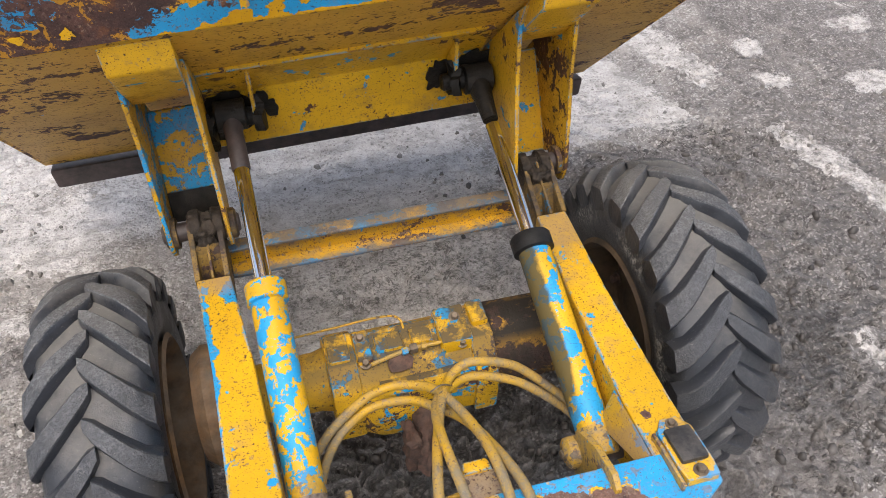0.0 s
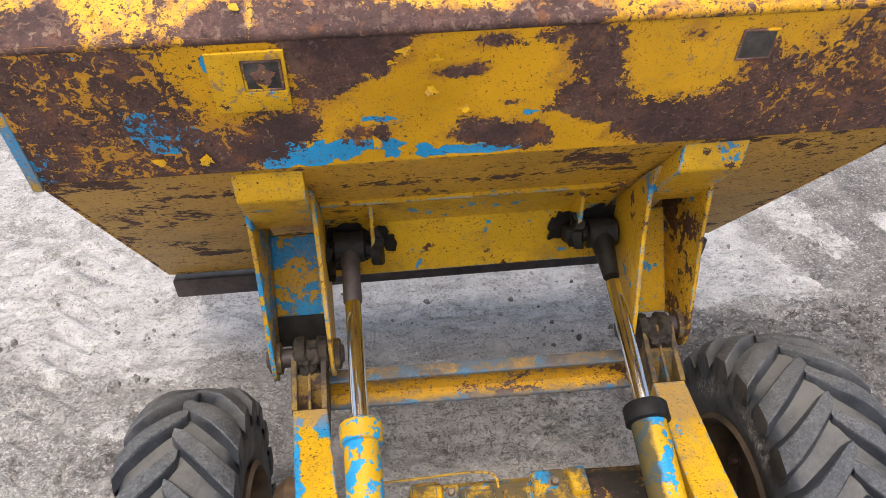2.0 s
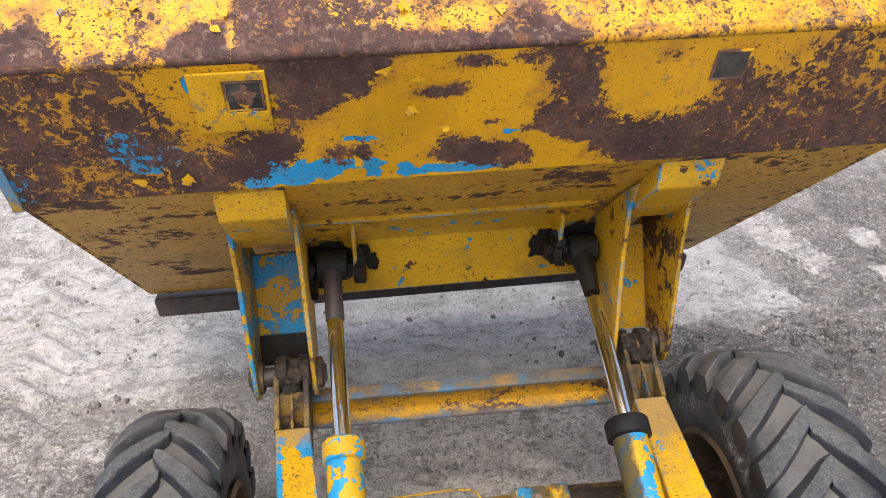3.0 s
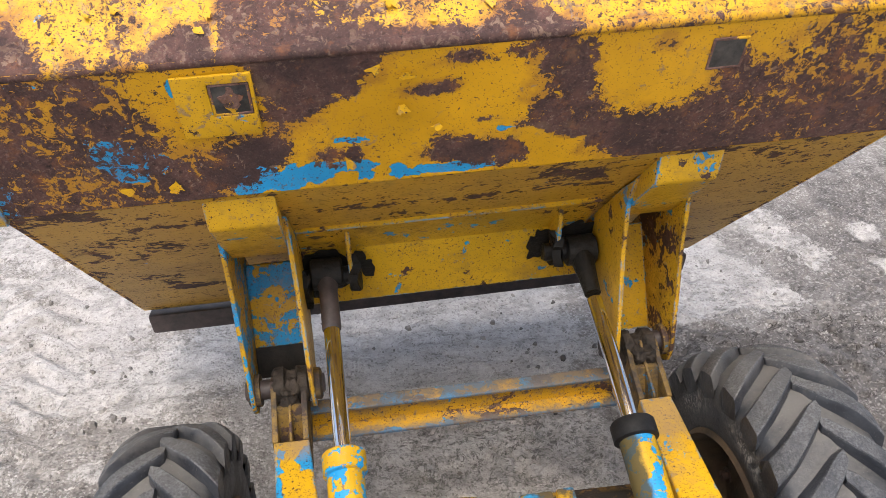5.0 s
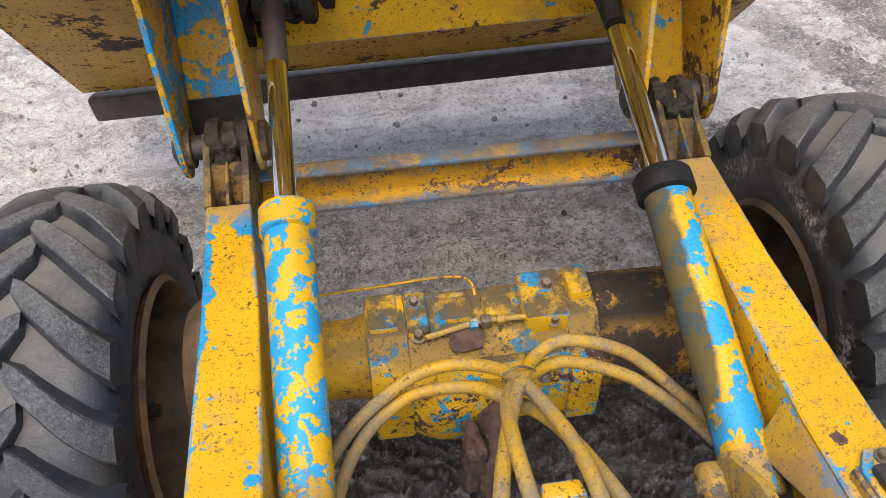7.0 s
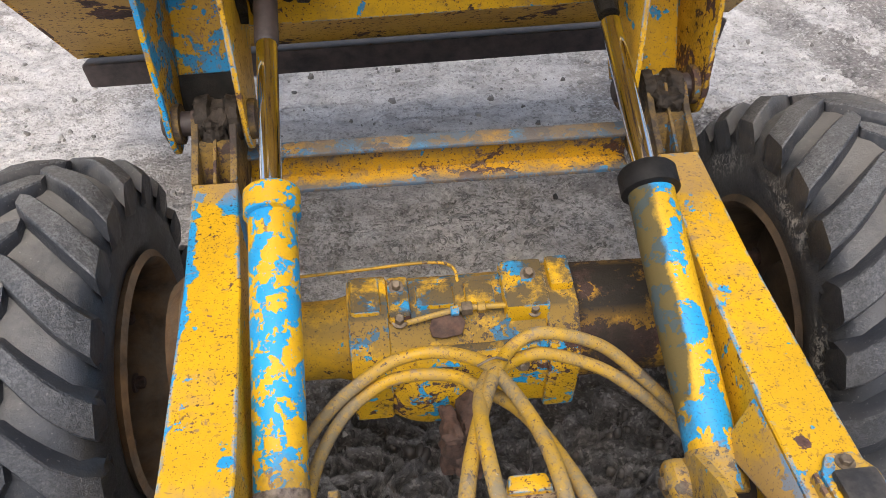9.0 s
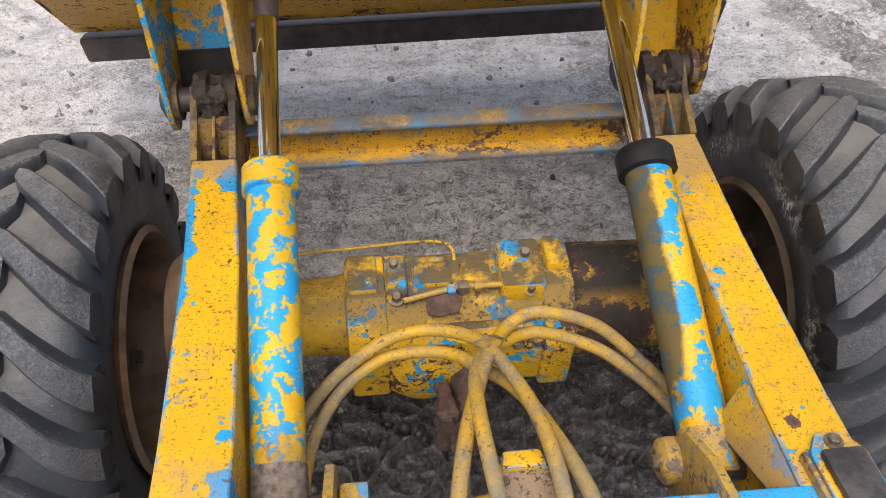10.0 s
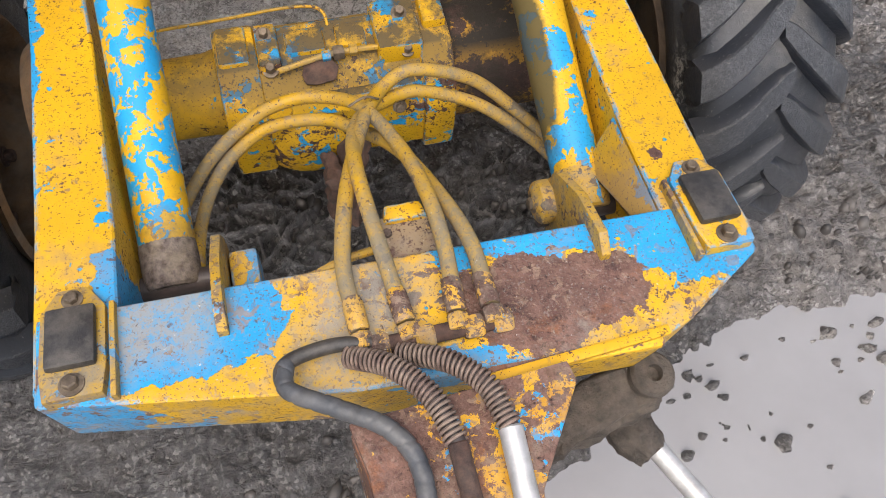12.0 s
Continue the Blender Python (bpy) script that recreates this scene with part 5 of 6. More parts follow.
def band_fields(x, v):
    rust = np.full_like(x, -0.24)
    for loop in BAND_RUST:
        rust = np.maximum(rust, -0.24 + 0.50 * area(x, v, loop, 0.060))
    rust = rust + blobs(x, v, BAND_CHIPS) - 0.6 * area(x, v, [(0.085, 0.088), (0.105, 0.092), (0.15, 0.060), (0.20, 0.058), (0.17, 0.020), (0.12, 0.012)], 0.016)
    rust = rust + blobs(x, v, [(-0.62, 0.20, 0.06, 0.05, -0.12), (-0.56, 0.06, 0.08, 0.03, -0.14), (-0.66, 0.06, 0.08, 0.03, -0.10), (0.70, 0.16, 0.10, 0.05, -0.14), (0.60, 0.245, 0.10, 0.04, 0.30), (0.52, 0.285, 0.06, 0.02, -0.10)])
    blue = blobs(x, v, [(-0.33, 0.022, 0.12, 0.042, 0.31), (-0.14, 0.022, 0.13, 0.024, 0.29), (-0.57, 0.12, 0.06, 0.06, 0.30), (-0.52, 0.08, 0.07, 0.04, 0.26), (-0.20, 0.098, 0.05, 0.012, 0.30), (-0.20, 0.044, 0.06, 0.014, 0.29), (-0.74, 0.03, 0.05, 0.08, 0.35), (0.0, 0.015, 0.1, 0.010, 0.28), (-0.445, 0.23, 0.012, 0.02, 0.4), (-0.64, 0.26, 0.05, 0.01, 0.35), (0.06, 0.10, 0.03, 0.01, 0.3)])
    return {"rust_at": rust, "blue_at": blue, "fleck_at": blobs(x, v, [(-0.64, 0.12, 0.20, 0.3, 1.0), (0.68, 0.12, 0.2, 0.2, 0.9), (0.45, 0.15, 0.15, 0.15, 0.5), (-0.03, 0.23, 0.12, 0.06, 0.5)])}


BACK_RUST = [
    [(-0.47, -0.05), (-0.46, 0.03), (-0.43, 0.055), (-0.40, 0.080), (-0.36, 0.10), (-0.33, 0.11), (-0.27, 0.20), (-0.25, 0.06), (-0.22, 0.035), (-0.10, 0.022), (0.0, 0.016), (0.035, 0.05), (0.08, 0.085), (0.105, 0.04), (0.13, 0.012), (0.16, -0.05)],
    [(-0.72, -0.05), (-0.72, 0.05), (-0.66, 0.07), (-0.62, 0.04), (-0.60, -0.05)],
]


def back_fields(x, v):
    rust = np.full_like(x, -0.07)
    for loop in BACK_RUST:
        rust = np.maximum(rust, -0.07 + 0.33 * area(x, v, loop, 0.025))
    rust = rust + blobs(x, v, [(-0.40, 0.075, 0.028, 0.022, -0.40), (-0.375, 0.022, 0.010, 0.03, -0.40), (-0.08, 0.10, 0.13, 0.05, 0.13), (0.10, 0.10, 0.10, 0.04, 0.12), (0.30, 0.085, 0.06, 0.02, 0.26), (-0.05, 0.30, 0.14, 0.08, 0.3), (0.07, 0.22, 0.07, 0.07, 0.25), (-0.24, 0.26, 0.10, 0.10, 0.35), (-0.46, 0.17, 0.03, 0.02, 0.3), (0.0, 0.004, 0.9, 0.010, 0.12)])
    blue = blobs(x, v, [(-0.37, 0.115, 0.05, 0.012, 0.34), (-0.40, 0.19, 0.03, 0.025, 0.3), (-0.43, 0.13, 0.02, 0.03, 0.25)])
    return {"rust_at": rust, "blue_at": blue}


def under_fields(x, v):
    rust = blobs(x, v, [(-0.72, 1.25, 0.12, 0.05, 0.2), (-0.5, 0.28, 0.12, 0.05, 0.18), (-0.2, 1.12, 0.5, 0.03, 0.16), (0.35, 1.22, 0.3, 0.05, 0.16), (-0.6, 0.4, 0.1, 0.03, 0.14)])
    streak = 0.07 * (fbm(x * 0.4, v, 0.04, 3, 21) - 0.5)
    return {"rust_at": rust + streak, "blue_at": rust * 0}


def build_skip():
    yt, zt = EDGE_TOP
    yl, zl = EDGE_LOW
    x0, x1 = MID - HALF, MID + HALF
    l0, l1 = MID - HALF_LIP, MID + HALF_LIP
    rise = Vector((0, 0.743, 0.669)) * 0.74
    top = (yt + rise.y, zt + rise.z)
    dent = lambda x, v: 0.004 * np.sin(x * 5.0) * np.sin(v * 3.1) + 0.0025 * (fbm(x, v, 0.3, 2, 31) - 0.5)
    skip = sheet("skip", [roll((x0, yl, zl)), roll((x1, yl, zl)), roll((x1, yt, zt)), roll((x0, yt, zt))], 0.010, 220, 44, PAINT_BAND, dumper, "tipped steel skip, yellow paint peeling to brown rust", band_fields, dent)
    sheet("back_plate", [roll((x0, yt + 0.002, zt + 0.002)), roll((x1, yt + 0.002, zt + 0.002)), roll((x1, *top)), roll((x0, *top))], 0.010, 220, 90, PAINT_BACK, skip, "rust-stained yellow back plate", back_fields, dent)
    sheet("floor_plate", [roll((l0, *LIP)), roll((l1, *LIP)), roll((x1, yl + 0.004, zl - 0.003)), roll((x0, yl + 0.004, zl - 0.003))], 0.010, 160, 100, PAINT_UNDER, skip, "dirty pale yellow underside", under_fields)
    # rolled crease between band and back
    crease = tube([roll((x0 + (x1 - x0) * k / 20, yt + 0.0105, zt - 0.003)) for k in range(21)], 0.0112, 20, 12)
    bend = part("crease", crease, PAINT_CREASE, skip, "", 60)
    along = np.array([v.co.x for v in bend.data.vertices])
    for key, value in back_fields(along, np.full_like(along, 0.012)).items():
        bend.data.attributes.new(key, "FLOAT", "POINT").data.foreach_set("value", value.astype(np.float32))
    for s in (-1, 1):
        a, b = side(HALF, s), side(HALF_LIP, s)
        loop = [(a, yl, zl), (a, yt, zt), (a, *top), (side(HALF + 0.06, s), 2.95, 1.35), (b, LIP[0] + 0.10, LIP[1] + 0.25), (b, *LIP)]
        bm = bmesh.new()
        v0 = [bm.verts.new(p) for p in loop]
        v1 = [bm.verts.new(Vector(p) + Vector((s * 0.010, 0, 0))) for p in loop]
        for i in range(1, 5):
            bm.faces.new((v0[0], v0[i], v0[i + 1]))
            bm.faces.new((v1[0], v1[i + 1], v1[i]))
        for i in range(6):
            bm.faces.new((v0[i], v0[(i + 1) % 6], v1[(i + 1) % 6], v1[i]))
        part("side_plate", rolled(bm), PAINT_BAND, skip)
        part("rim_flange", rolled(prism([(a, yl - 0.004, zl - 0.012), (a + s * 0.018, yl - 0.004, zl - 0.012), (a + s * 0.018, yt, zt), (a, yt, zt)], (0, 0.012, 0.004), 0.002)), PAINT_BEAM, skip, "blue painted side flange")
    # wear bar along the front lip
    part("lip_bar", rolled(prism([(l0, LIP[0] - 0.03, LIP[1] - 0.005), (l0, LIP[0] - 0.012, LIP[1] - 0.085), (l0, LIP[0] + 0.02, LIP[1] - 0.10), (l0, LIP[0] + 0.045, LIP[1] - 0.02)], (l1 - l0, 0, 0), 0.012)), DARK_STEEL, skip, "black worn lip bar")
    # brackets: two side plates, a box at the top, a web between
    for s, xo, xi in ((-1, -0.444, -0.314), (1, 0.496, 0.366)):
        for x, low in ((xo, 0.0), (xi, 0.0)):
            hinge = []
            for k in range(8):
                a = math.pi * (0.98 + 1.0 * k / 7)
                hinge.append((x, 2.0 + 0.040 * math.cos(a), 0.632 + 0.058 * math.sin(a)))
            loop = [(x, 1.940, 1.092), (x, 1.974, 1.02), (x, 1.978, 0.90), (x, 1.962, 0.70)] + hinge + [(x, 2.095, 0.595), (x, 2.26, 0.80), (x, 2.20, 0.862), (x, 2.0, 1.045)]
            part("bracket_plate", rolled(prism(loop, (0.010 * s, 0, 0), 0.002)), PAINT_STAINED if s > 0 and x == xo else PAINT_WEB if x == xo else PAINT_BRACKET, skip, "yellow hinge bracket plate")
            part("plate_boss", rolled(lathe((x, 2.0, 0.632), (s if x == xo else -s, 0, 0), [(-0.012, 0.036), (0.012, 0.036), (0.016, 0.030)], 20)), PAINT_FORK, skip)
        part("bracket_box", rolled(prism([(xi + s * 0.004, 1.846, 1.190), (xo, 1.846, 1.190), (xo, 1.860, 1.118), (xi + s * 0.004, 1.860, 1.118)], (s * 0.008, 0.19, -0.172), 0.008)), PAINT_BRACKET, skip, "yellow box section")
        part("bracket_web", rolled(prism([(xi, 2.19, 0.84), (xo, 2.19, 0.84), (xo, 2.085, 0.605), (xi, 2.085, 0.605)], (0, 0.012, -0.004), 0.002)), PAINT_WEB if s < 0 else PAINT_BRACKET, skip, "blue and yellow web plate" if s < 0 else "yellow web plate")
        if s < 0:
            part("web_seal", rolled(prism([(xi, 2.108, 0.668), (xo, 2.108, 0.668), (xo, 2.079, 0.602), (xi, 2.079, 0.602)], (0, -0.008, 0.004), 0.002)), GREASE, skip, "black grease along the web foot")
        part("hinge_pin", rolled(rod((xi - s * 0.022, 2.0, 0.632), (xo + s * 0.022, 2.0, 0.632), 0.022)), DARK_STEEL, skip, "dark hinge pin")
    # cross member with the two small gussets
    xa, xb = side(0.345, -1), side(0.318, 1)
    prof = [(2.055, 0.985), (2.075, 0.975), (2.172, 0.868), (2.190, 0.712), (2.30, 0.685), (2.34, 0.745), (2.08, 1.0)]
    part("cross_member", rolled(prism([(xa, y, z) for y, z in prof], (xb - xa, 0, 0), 0.004)), PAINT_BRACKET, skip, "yellow pressed cross member")
    for x in (-0.212, 0.262):
        loop = [(x, 2.075, 0.985), (x, 2.095, 0.95), (x, 2.115, 0.82), (x, 2.135, 0.805), (x, 2.175, 0.82), (x, 2.185, 0.87)]
        part("gusset", rolled(prism(loop, (0.010, 0, 0), 0.002)), PAINT_BRACKET, skip, "yellow gusset plate")
    for xa, xb in ((-0.325, -0.195), (0.235, 0.345)):
        part("eye_pin", rolled(rod((xa, 2.13, 0.825), (xb, 2.13, 0.825), 0.021)), GREASE, skip, "greasy ram pin")
    # grease flung round the pins
    rnd = random.Random(3)
    for x, y, z in ((-0.205, 2.118, 0.835), (0.257, 2.118, 0.838), (-0.30, 2.185, 0.80), (0.345, 2.185, 0.80), (-0.318, 2.11, 0.82)):
        bm = bmesh.new()
        rim = []
        for k in range(22):
            a = 2 * math.pi * k / 22
            r = 0.042 * (0.95 + 0.25 * math.sin(3 * a + x * 40) + 0.14 * math.sin(7 * a)) * (1.15 if math.sin(a) < 0 else 0.9)
            rim.append((x - 0.004 + 0.006 * math.cos(3 * a), y + r * 0.55 * math.cos(a), z + r * math.sin(a)))
        part("grease_smear", rolled(prism(rim, (0.020, -0.004, 0.0))), GREASE, skip, "black grease smear")
    for x, wide, high in ((-0.262, 0.054, 0.052), (-0.182, 0.024, 0.034), (0.315, 0.054, 0.052), (0.236, 0.026, 0.036)):
        rim = []
        swell = [(rnd.uniform(0.03, 0.30 / f ** 0.5), f, rnd.uniform(0, 6.3)) for f in (2, 3, 5, 8, 11)]
        for k in range(64):
            a = 2 * math.pi * k / 64
            r = (1.0 + sum(h * math.sin(f * a + p) for h, f, p in swell)) / max(abs(math.cos(a)), abs(math.sin(a))) ** 0.6
            z = 0.822 + r * high * math.sin(a)
            rim.append((x + r * wide * math.cos(a), (2.172 + (0.868 - z) * 0.115 if z < 0.868 else 2.172 - (z - 0.868) * 0.907) - 0.003, z))
        part("grease_spread", rolled(prism(rim, (0, -0.004, 0.001))), GREASE, skip, "ragged black grease spread")
    # raised lamp plate with a square socket, and the socket's twin
    n = Vector((0, -(zt - zl), yt - yl)).normalized()
    d = Vector((0, yt - yl, zt - zl)).normalized()

    def on_band(x, v, h):
        return Vector((x, yl, zl)) + d * v + n * h * (1 if n.y < 0 else -1)
    def square(x, v, r, h):
        return [on_band(x - r, v - r, h), on_band(x + r, v - r, h), on_band(x + r, v + r, h), on_band(x - r, v + r, h)]

    def framed(outer, inner, lift):
        bm = bmesh.new()
        rings = [[bm.verts.new(p) for p in ring] for ring in (outer, inner, [q - lift for q in inner], [q - lift for q in outer])]
        for a, b in zip(rings, rings[1:] + rings[:1]):
            for k in range(4):
                bm.faces.new((a[k], a[(k + 1) % 4], b[(k + 1) % 4], b[k]))
        bmesh.ops.recalc_face_normals(bm, faces=bm.faces)
        return bevelled(bm, 0.0025)
    lift = on_band(0, 0, 0.006) - on_band(0, 0, 0.0)
    outer = [on_band(-0.430, 0.138, 0.006), on_band(-0.314, 0.138, 0.006), on_band(-0.314, 0.254, 0.006), on_band(-0.430, 0.254, 0.006)]
    part("lamp_plate", rolled(framed(outer, square(-0.350, 0.208, 0.030, 0.006), lift)), PAINT_PLATE, skip, "raised yellow lamp plate")
    for x, v in ((-0.350, 0.208), (0.420, 0.212)):
        part("lamp_rim", rolled(framed(square(x, v, 0.0298, 0.0055), square(x, v, 0.025, 0.0055), lift * 0.8)), PAINT_COVER, skip, "chipped lamp rim")
        # flat black plate: the dark of the empty hole put into colour
        part("socket_dark", rolled(prism(square(x, v, 0.027, 0.0035), tuple(lift * 0.1), 0.0003)), BLACK_RUBBER, skip, "black plate standing for the dark in the lamp hole")
    flake = lumpy(prism([on_band(-0.350 + 0.016 * math.cos(a) * (1 + 0.3 * math.sin(5 * a)), 0.207 + 0.019 * math.sin(a) * (1 + 0.3 * math.cos(4 * a)), 0.0042) for a in [k * math.pi / 9 for k in range(18)]], tuple(lift * 0.15)), 0.002, 0.008, 2)
    # curled flakes of paint that still hang on
    up = Vector((0, 0.743, 0.669))
    out = Vector((0, -0.669, 0.743))
    for k in range(34):
        on_back = k % 3 != 0
        x = rnd.uniform(-0.62, 0.12) if on_back else rnd.choice((rnd.uniform(-0.68, -0.44), rnd.uniform(-0.2, 0.16)))
        v = rnd.uniform(0.015, 0.26)
        o = Vector((x, yt, zt)) + up * v if on_back else on_band(x, v, 0.0)
        n_out, n_up = (out, up) if on_back else ((on_band(0, 0, 1.0) - on_band(0, 0, 0.0)), d)
        turn = rnd.uniform(0, 2 * math.pi)
        a = Vector((1, 0, 0)) * math.cos(turn) + n_up * math.sin(turn)
        b = n_out.cross(a)
        size, lift = rnd.uniform(0.006, 0.016), rnd.uniform(0.1, 0.4)
        bm = bmesh.new()
        layers = []
        for thick in (0.0, 0.0009):
            grid = []
            for i in range(5):
                f = i / 4
                wide = size * (0.35 + rnd.random() * 0.55) * (1.2 - 0.7 * f)
                grid.append([bm.verts.new(o + a * (size * (f - 0.3)) + b * (wide * g + size * 0.15 * math.sin(3 * f + k)) + n_out * (0.0045 + thick + size * lift * f * f)) for g in (-1, 0, 1)] if thick == 0.0 else [bm.verts.new(q.co + n_out * thick) for q in layers[0][i]])
            layers.append(grid)
        for grid in layers:
            for p, q in zip(grid, grid[1:]):
                for i in range(2):
                    bm.faces.new((p[i], p[i + 1], q[i + 1], q[i]))
        rims = [[g[0][0], g[0][1], g[0][2]] + [r[2] for r in g[1:]] + [g[4][1]] + [r[0] for r in reversed(g[1:])] for g in layers]
        for i in range(len(rims[0])):
            j = (i + 1) % len(rims[0])
            bm.faces.new((rims[0][i], rims[0][j], rims[1][j], rims[1][i]))
        part("paint_flake", rolled(bm), PAINT_PLATE, skip)
    part("flaked_paint", rolled(flake), PAINT_COVER, skip, "yellow paint flakes in the socket")
    return skip


# ---- hoses and articulation ----
def build_hoses():
    runs = [
        [(-0.039, 1.092, 0.698), (-0.042, 1.17, 0.695), (-0.026, 1.25, 0.69), (-0.002, 1.33, 0.662), (0.028, 1.41, 0.628), (0.062, 1.474, 0.598), (0.099, 1.497, 0.602), (0.135, 1.497, 0.60), (0.184, 1.494, 0.58), (0.228, 1.486, 0.55), (0.297, 1.451, 0.49), (0.335, 1.425, 0.455)],
        [(0.012, 1.092, 0.698), (0.002, 1.20, 0.70), (-0.002, 1.30, 0.685), (0.008, 1.38, 0.640), (0.032, 1.44, 0.598), (0.067, 1.468, 0.580), (0.091, 1.482, 0.572), (0.121, 1.485, 0.57), (0.176, 1.479, 0.55), (0.227, 1.465, 0.525), (0.296, 1.436, 0.47), (0.335, 1.403, 0.44)],
        [(0.069, 1.092, 0.698), (0.076, 1.18, 0.695), (0.072, 1.27, 0.682), (0.057, 1.36, 0.648), (0.032, 1.443, 0.61), (0.001, 1.483, 0.585), (-0.042, 1.504, 0.57), (-0.086, 1.505, 0.56), (-0.122, 1.494, 0.55), (-0.18, 1.475, 0.51), (-0.225, 1.450, 0.465), (-0.262, 1.41, 0.43), (-0.285, 1.37, 0.40)],
        [(0.108, 1.092, 0.698), (0.107, 1.18, 0.69), (0.087, 1.28, 0.657), (0.058, 1.37, 0.617), (0.015, 1.439, 0.572), (-0.008, 1.468, 0.555), (-0.044, 1.483, 0.545), (-0.088, 1.489, 0.535), (-0.123, 1.483, 0.525), (-0.173, 1.464, 0.49), (-0.212, 1.425, 0.45), (-0.232, 1.37, 0.43), (-0.24, 1.30, 0.42)],
    ]
    for pts in runs:
        h = part("hydraulic_hose", tube(pts, 0.0096, 14, 8), PAINT_HOSE, dumper, "hydraulic hose with dirty yellow overspray", 60)
        spread(h, "dirt_at", [(0.05, 1.13, 0.16, 0.10, 0.20), (0.30, 1.44, 0.07, 0.05, 0.16), (-0.2, 1.43, 0.06, 0.06, 0.14), (0.06, 1.47, 0.05, 0.03, -0.10), (0.05, 1.30, 0.1, 0.05, -0.06)])
        spread(h, "rust_at", [(0.275, 1.468, 0.04, 0.016, 0.25)])
        a, b = Vector(pts[0]), Vector(pts[1])
        part("hose_ferrule", lathe(a, b - a, [(0, 0.0105), (0.002, 0.0118), (0.034, 0.0118), (0.040, 0.0102)], 16), PAINT_FITTING, h)
        part("hose_nut", lathe(a - (b - a).normalized() * 0.022, b - a, [(0, 0.0115), (0.002, 0.0130), (0.016, 0.0130), (0.019, 0.011)], 6), PAINT_FITTING, h)
    part("drain_pipe", tube([(-0.122, 1.180, 0.648), (-0.08, 1.186, 0.655), (-0.038, 1.196, 0.662), (0.0, 1.205, 0.655)], 0.0055, 8, 5), PAINT_HOSE, dumper, "thin dirty yellow pipe")
    part("hose_tie", tube([(0.012, 1.435, 0.628), (0.035, 1.44, 0.636), (0.055, 1.445, 0.62)], 0.0018, 6, 5), BOLT, dumper, "wire tie round the hoses")
    rail = part("pipe_rail", rod((-0.045, 1.072, 0.694), (0.125, 1.075, 0.692), 0.010), RUST, dumper, "rusty pipe union")
    for x in (-0.02, 0.03, 0.085, 0.118):
        part("union_nut", lathe((x - 0.012, 1.073, 0.693), (1, 0, 0), [(0, 0.012), (0.003, 0.0145), (0.019, 0.0145), (0.022, 0.012)], 6), PAINT_FITTING, rail)
    a = [(-0.056, 1.066, 0.700), (-0.016, 1.038, 0.725), (0.016, 0.996, 0.735), (0.030, 0.946, 0.735), (0.033, 0.900, 0.73), (0.034, 0.82, 0.72)]
    b = [(-0.002, 1.058, 0.700), (0.043, 1.031, 0.725), (0.074, 0.994, 0.735), (0.085, 0.950, 0.735), (0.084, 0.893, 0.73), (0.082, 0.82, 0.72)]
    for pts in (a, b):
        h = part("feed_hose", tube(pts, 0.0088, 12, 8), DARK_STEEL, dumper, "feed hose in a rusty coiled guard")
        part("spring_guard", coil(pts[:4], 0.0112, 0.0019, 0.0056), SPRING, h, "rusty coiled spring guard")
        part("end_sleeve", rod(pts[3], pts[5], 0.0125 if pts is b else 0.0105), ZINC if pts is b else RUST, h, "dull metal end sleeve")
    c = [(-0.030, 1.076, 0.70), (-0.075, 1.080, 0.705), (-0.122, 1.068, 0.71), (-0.122, 1.038, 0.72), (-0.076, 1.005, 0.73), (-0.034, 0.975, 0.735), (-0.012, 0.937, 0.735), (-0.011, 0.88, 0.73)]
    h = part("black_hose", tube(c, 0.0082, 14, 8), BLACK_RUBBER, dumper, "black hose with spiral wrap", 60)
    part("spiral_wrap", tube(c[2:], 0.0094, 14, 30, lambda d, a: 1.0 + (0.05 if (d / 0.020 + a / (2 * math.pi)) % 1.0 > 0.14 else -0.06)), WRAP, h, "grey plastic spiral wrap", 40)


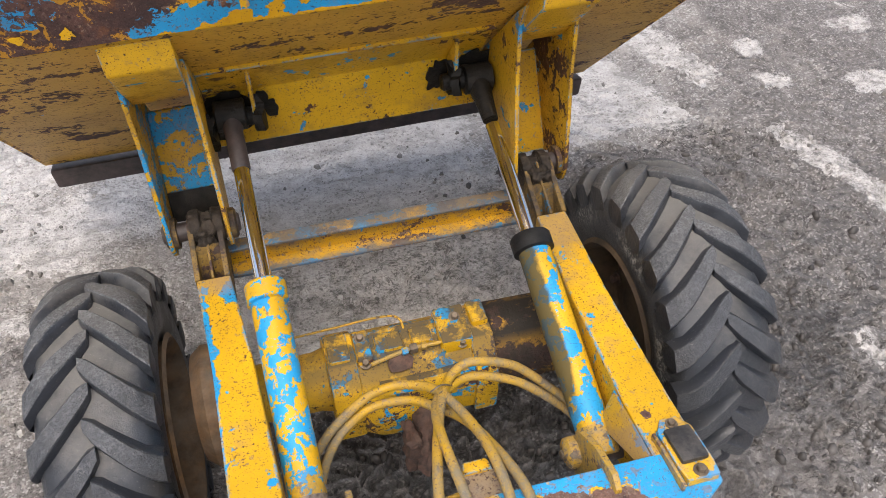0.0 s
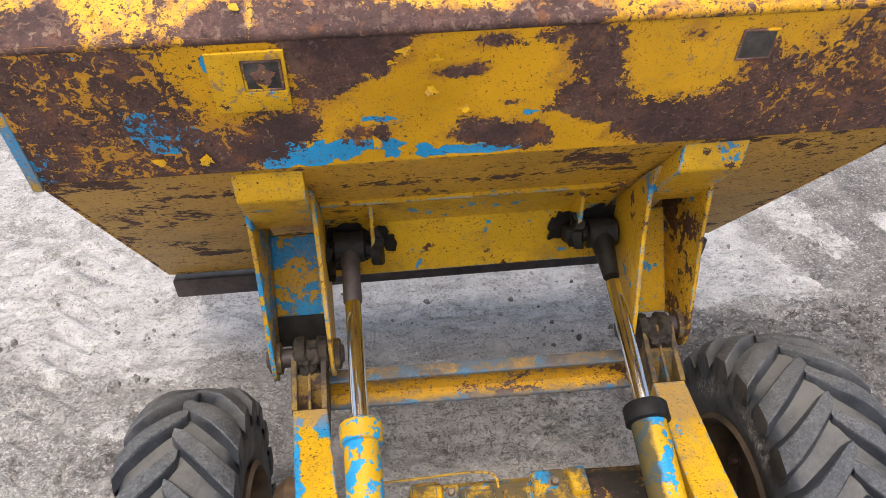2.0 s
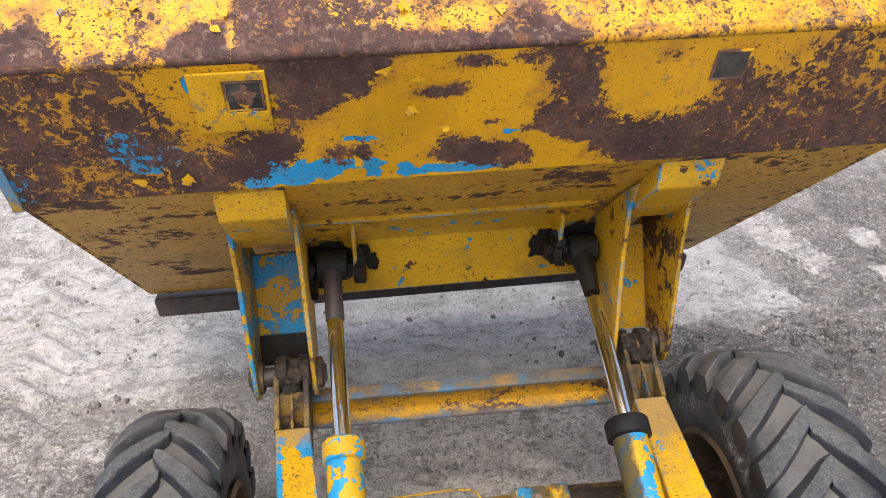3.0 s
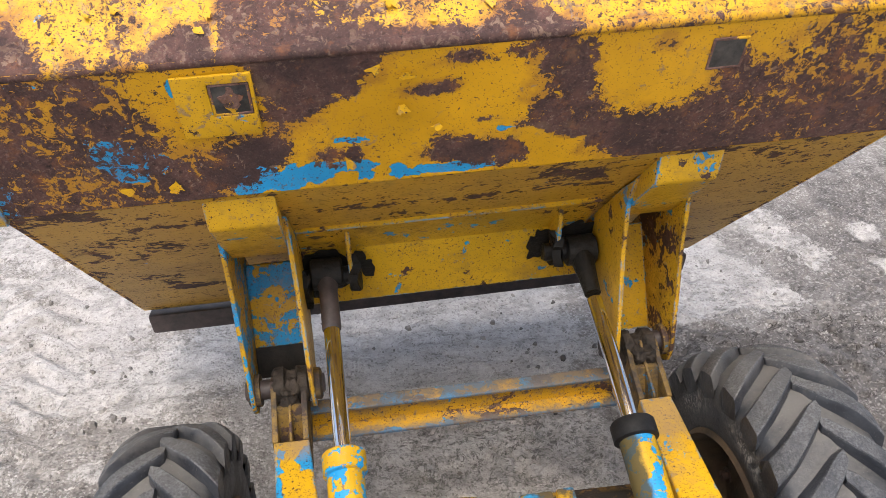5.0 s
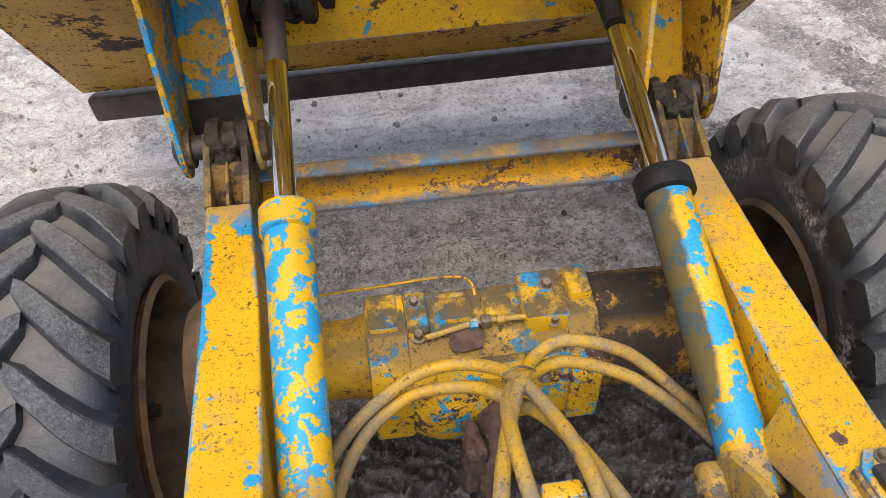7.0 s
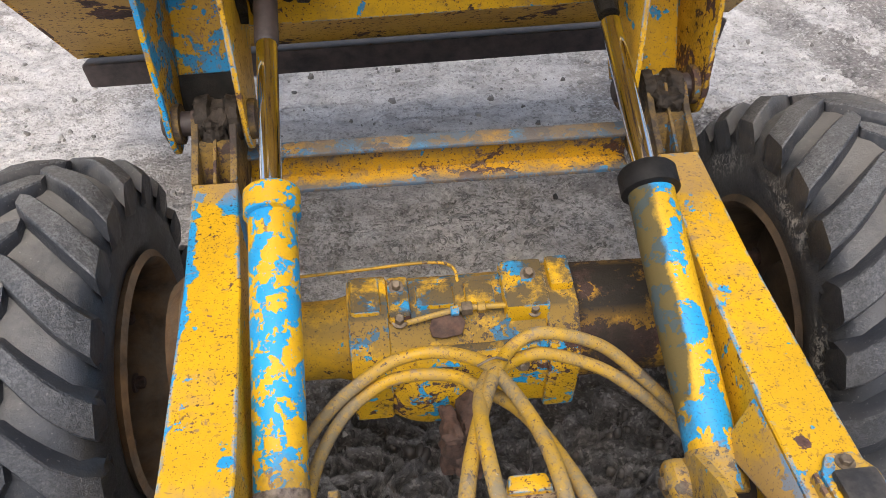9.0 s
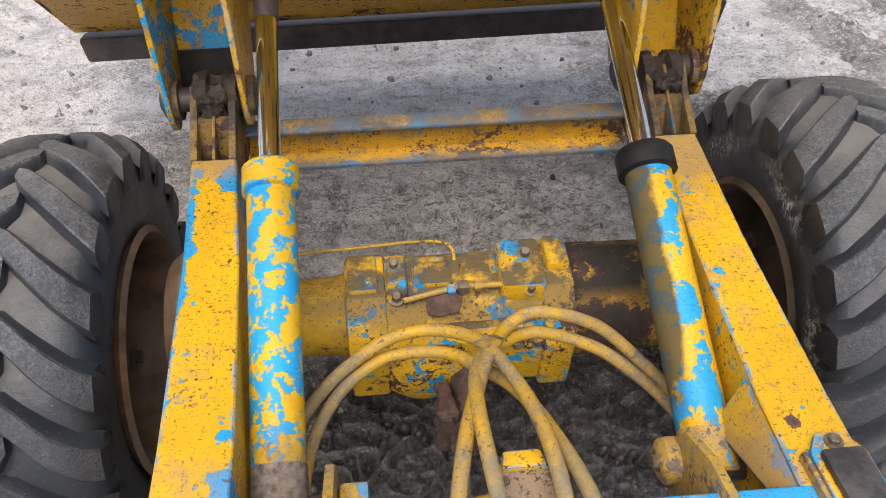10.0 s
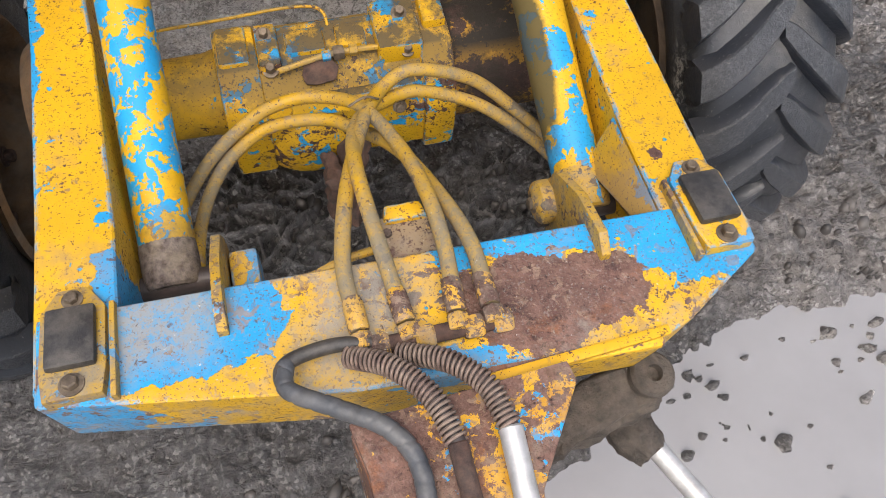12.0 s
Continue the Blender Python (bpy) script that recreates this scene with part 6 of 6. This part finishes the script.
def build_yoke():
    plate = [(-0.070, 0.992, 0.70), (0.168, 1.008, 0.70), (0.172, 0.985, 0.70), (0.105, 0.885, 0.70), (0.09, 0.70, 0.70), (-0.05, 0.70, 0.70), (-0.060, 0.94, 0.70)]
    yoke = part("pivot_yoke", prism(plate, (0, 0, 0.014), 0.003), PAINT_YOKE, dumper, "rusty yellow triangular pivot yoke")
    part("yoke_side", prism([(-0.070, 0.985, 0.698), (-0.058, 0.94, 0.698), (-0.05, 0.70, 0.698), (-0.05, 0.70, 0.55), (-0.058, 0.94, 0.55), (-0.070, 0.985, 0.60)], (0.012, 0, 0), 0.003), PAINT_YOKE, yoke)
    part("edge_strip", prism([(0.082, 1.004, 0.682), (0.300, 1.018, 0.682), (0.300, 1.030, 0.682), (0.082, 1.018, 0.682)], (0, 0, 0.010), 0.002), PAINT_PLATE, yoke, "yellow edge strip")
    part("pivot_arm", lumpy(prism([(0.16, 1.012, 0.47), (0.325, 1.038, 0.50), (0.345, 1.0, 0.50), (0.32, 0.972, 0.48), (0.15, 0.94, 0.46)], (0, 0, 0.055), 0.012), 0.011, 0.020, 6), MUD, yoke, "mud-caked steering arm")
    part("pivot_boss", lathe((0.315, 1.015, 0.50), (0.05, -0.1, 1), [(0, 0.030), (0.055, 0.030), (0.060, 0.026), (0.062, 0.011), (0.05, 0.010)], 22), MUD, yoke, "muddy pivot boss")
    part("knuckle", lumpy(lathe((0.302, 0.972, 0.44), (0.4, -0.8, 0), [(-0.03, 0.028), (0.0, 0.034), (0.035, 0.030), (0.05, 0.022)], 20), 0.007, 0.016), MUD, yoke, "mud-caked steering knuckle")
    part("steering_rod", rod((0.325, 0.945, 0.445), (0.44, 0.70, 0.44), 0.0145), ZINC, yoke, "bright steering rod")
    return yoke


for s in (-1, 1):
    build_arm(s)
build_cross_beam()
build_front_beam()
for s in (-1, 1):
    build_ram(s)
build_axle()
for s in (-1, 1):
    build_wheel(s)
build_skip()
build_hoses()
build_yoke()
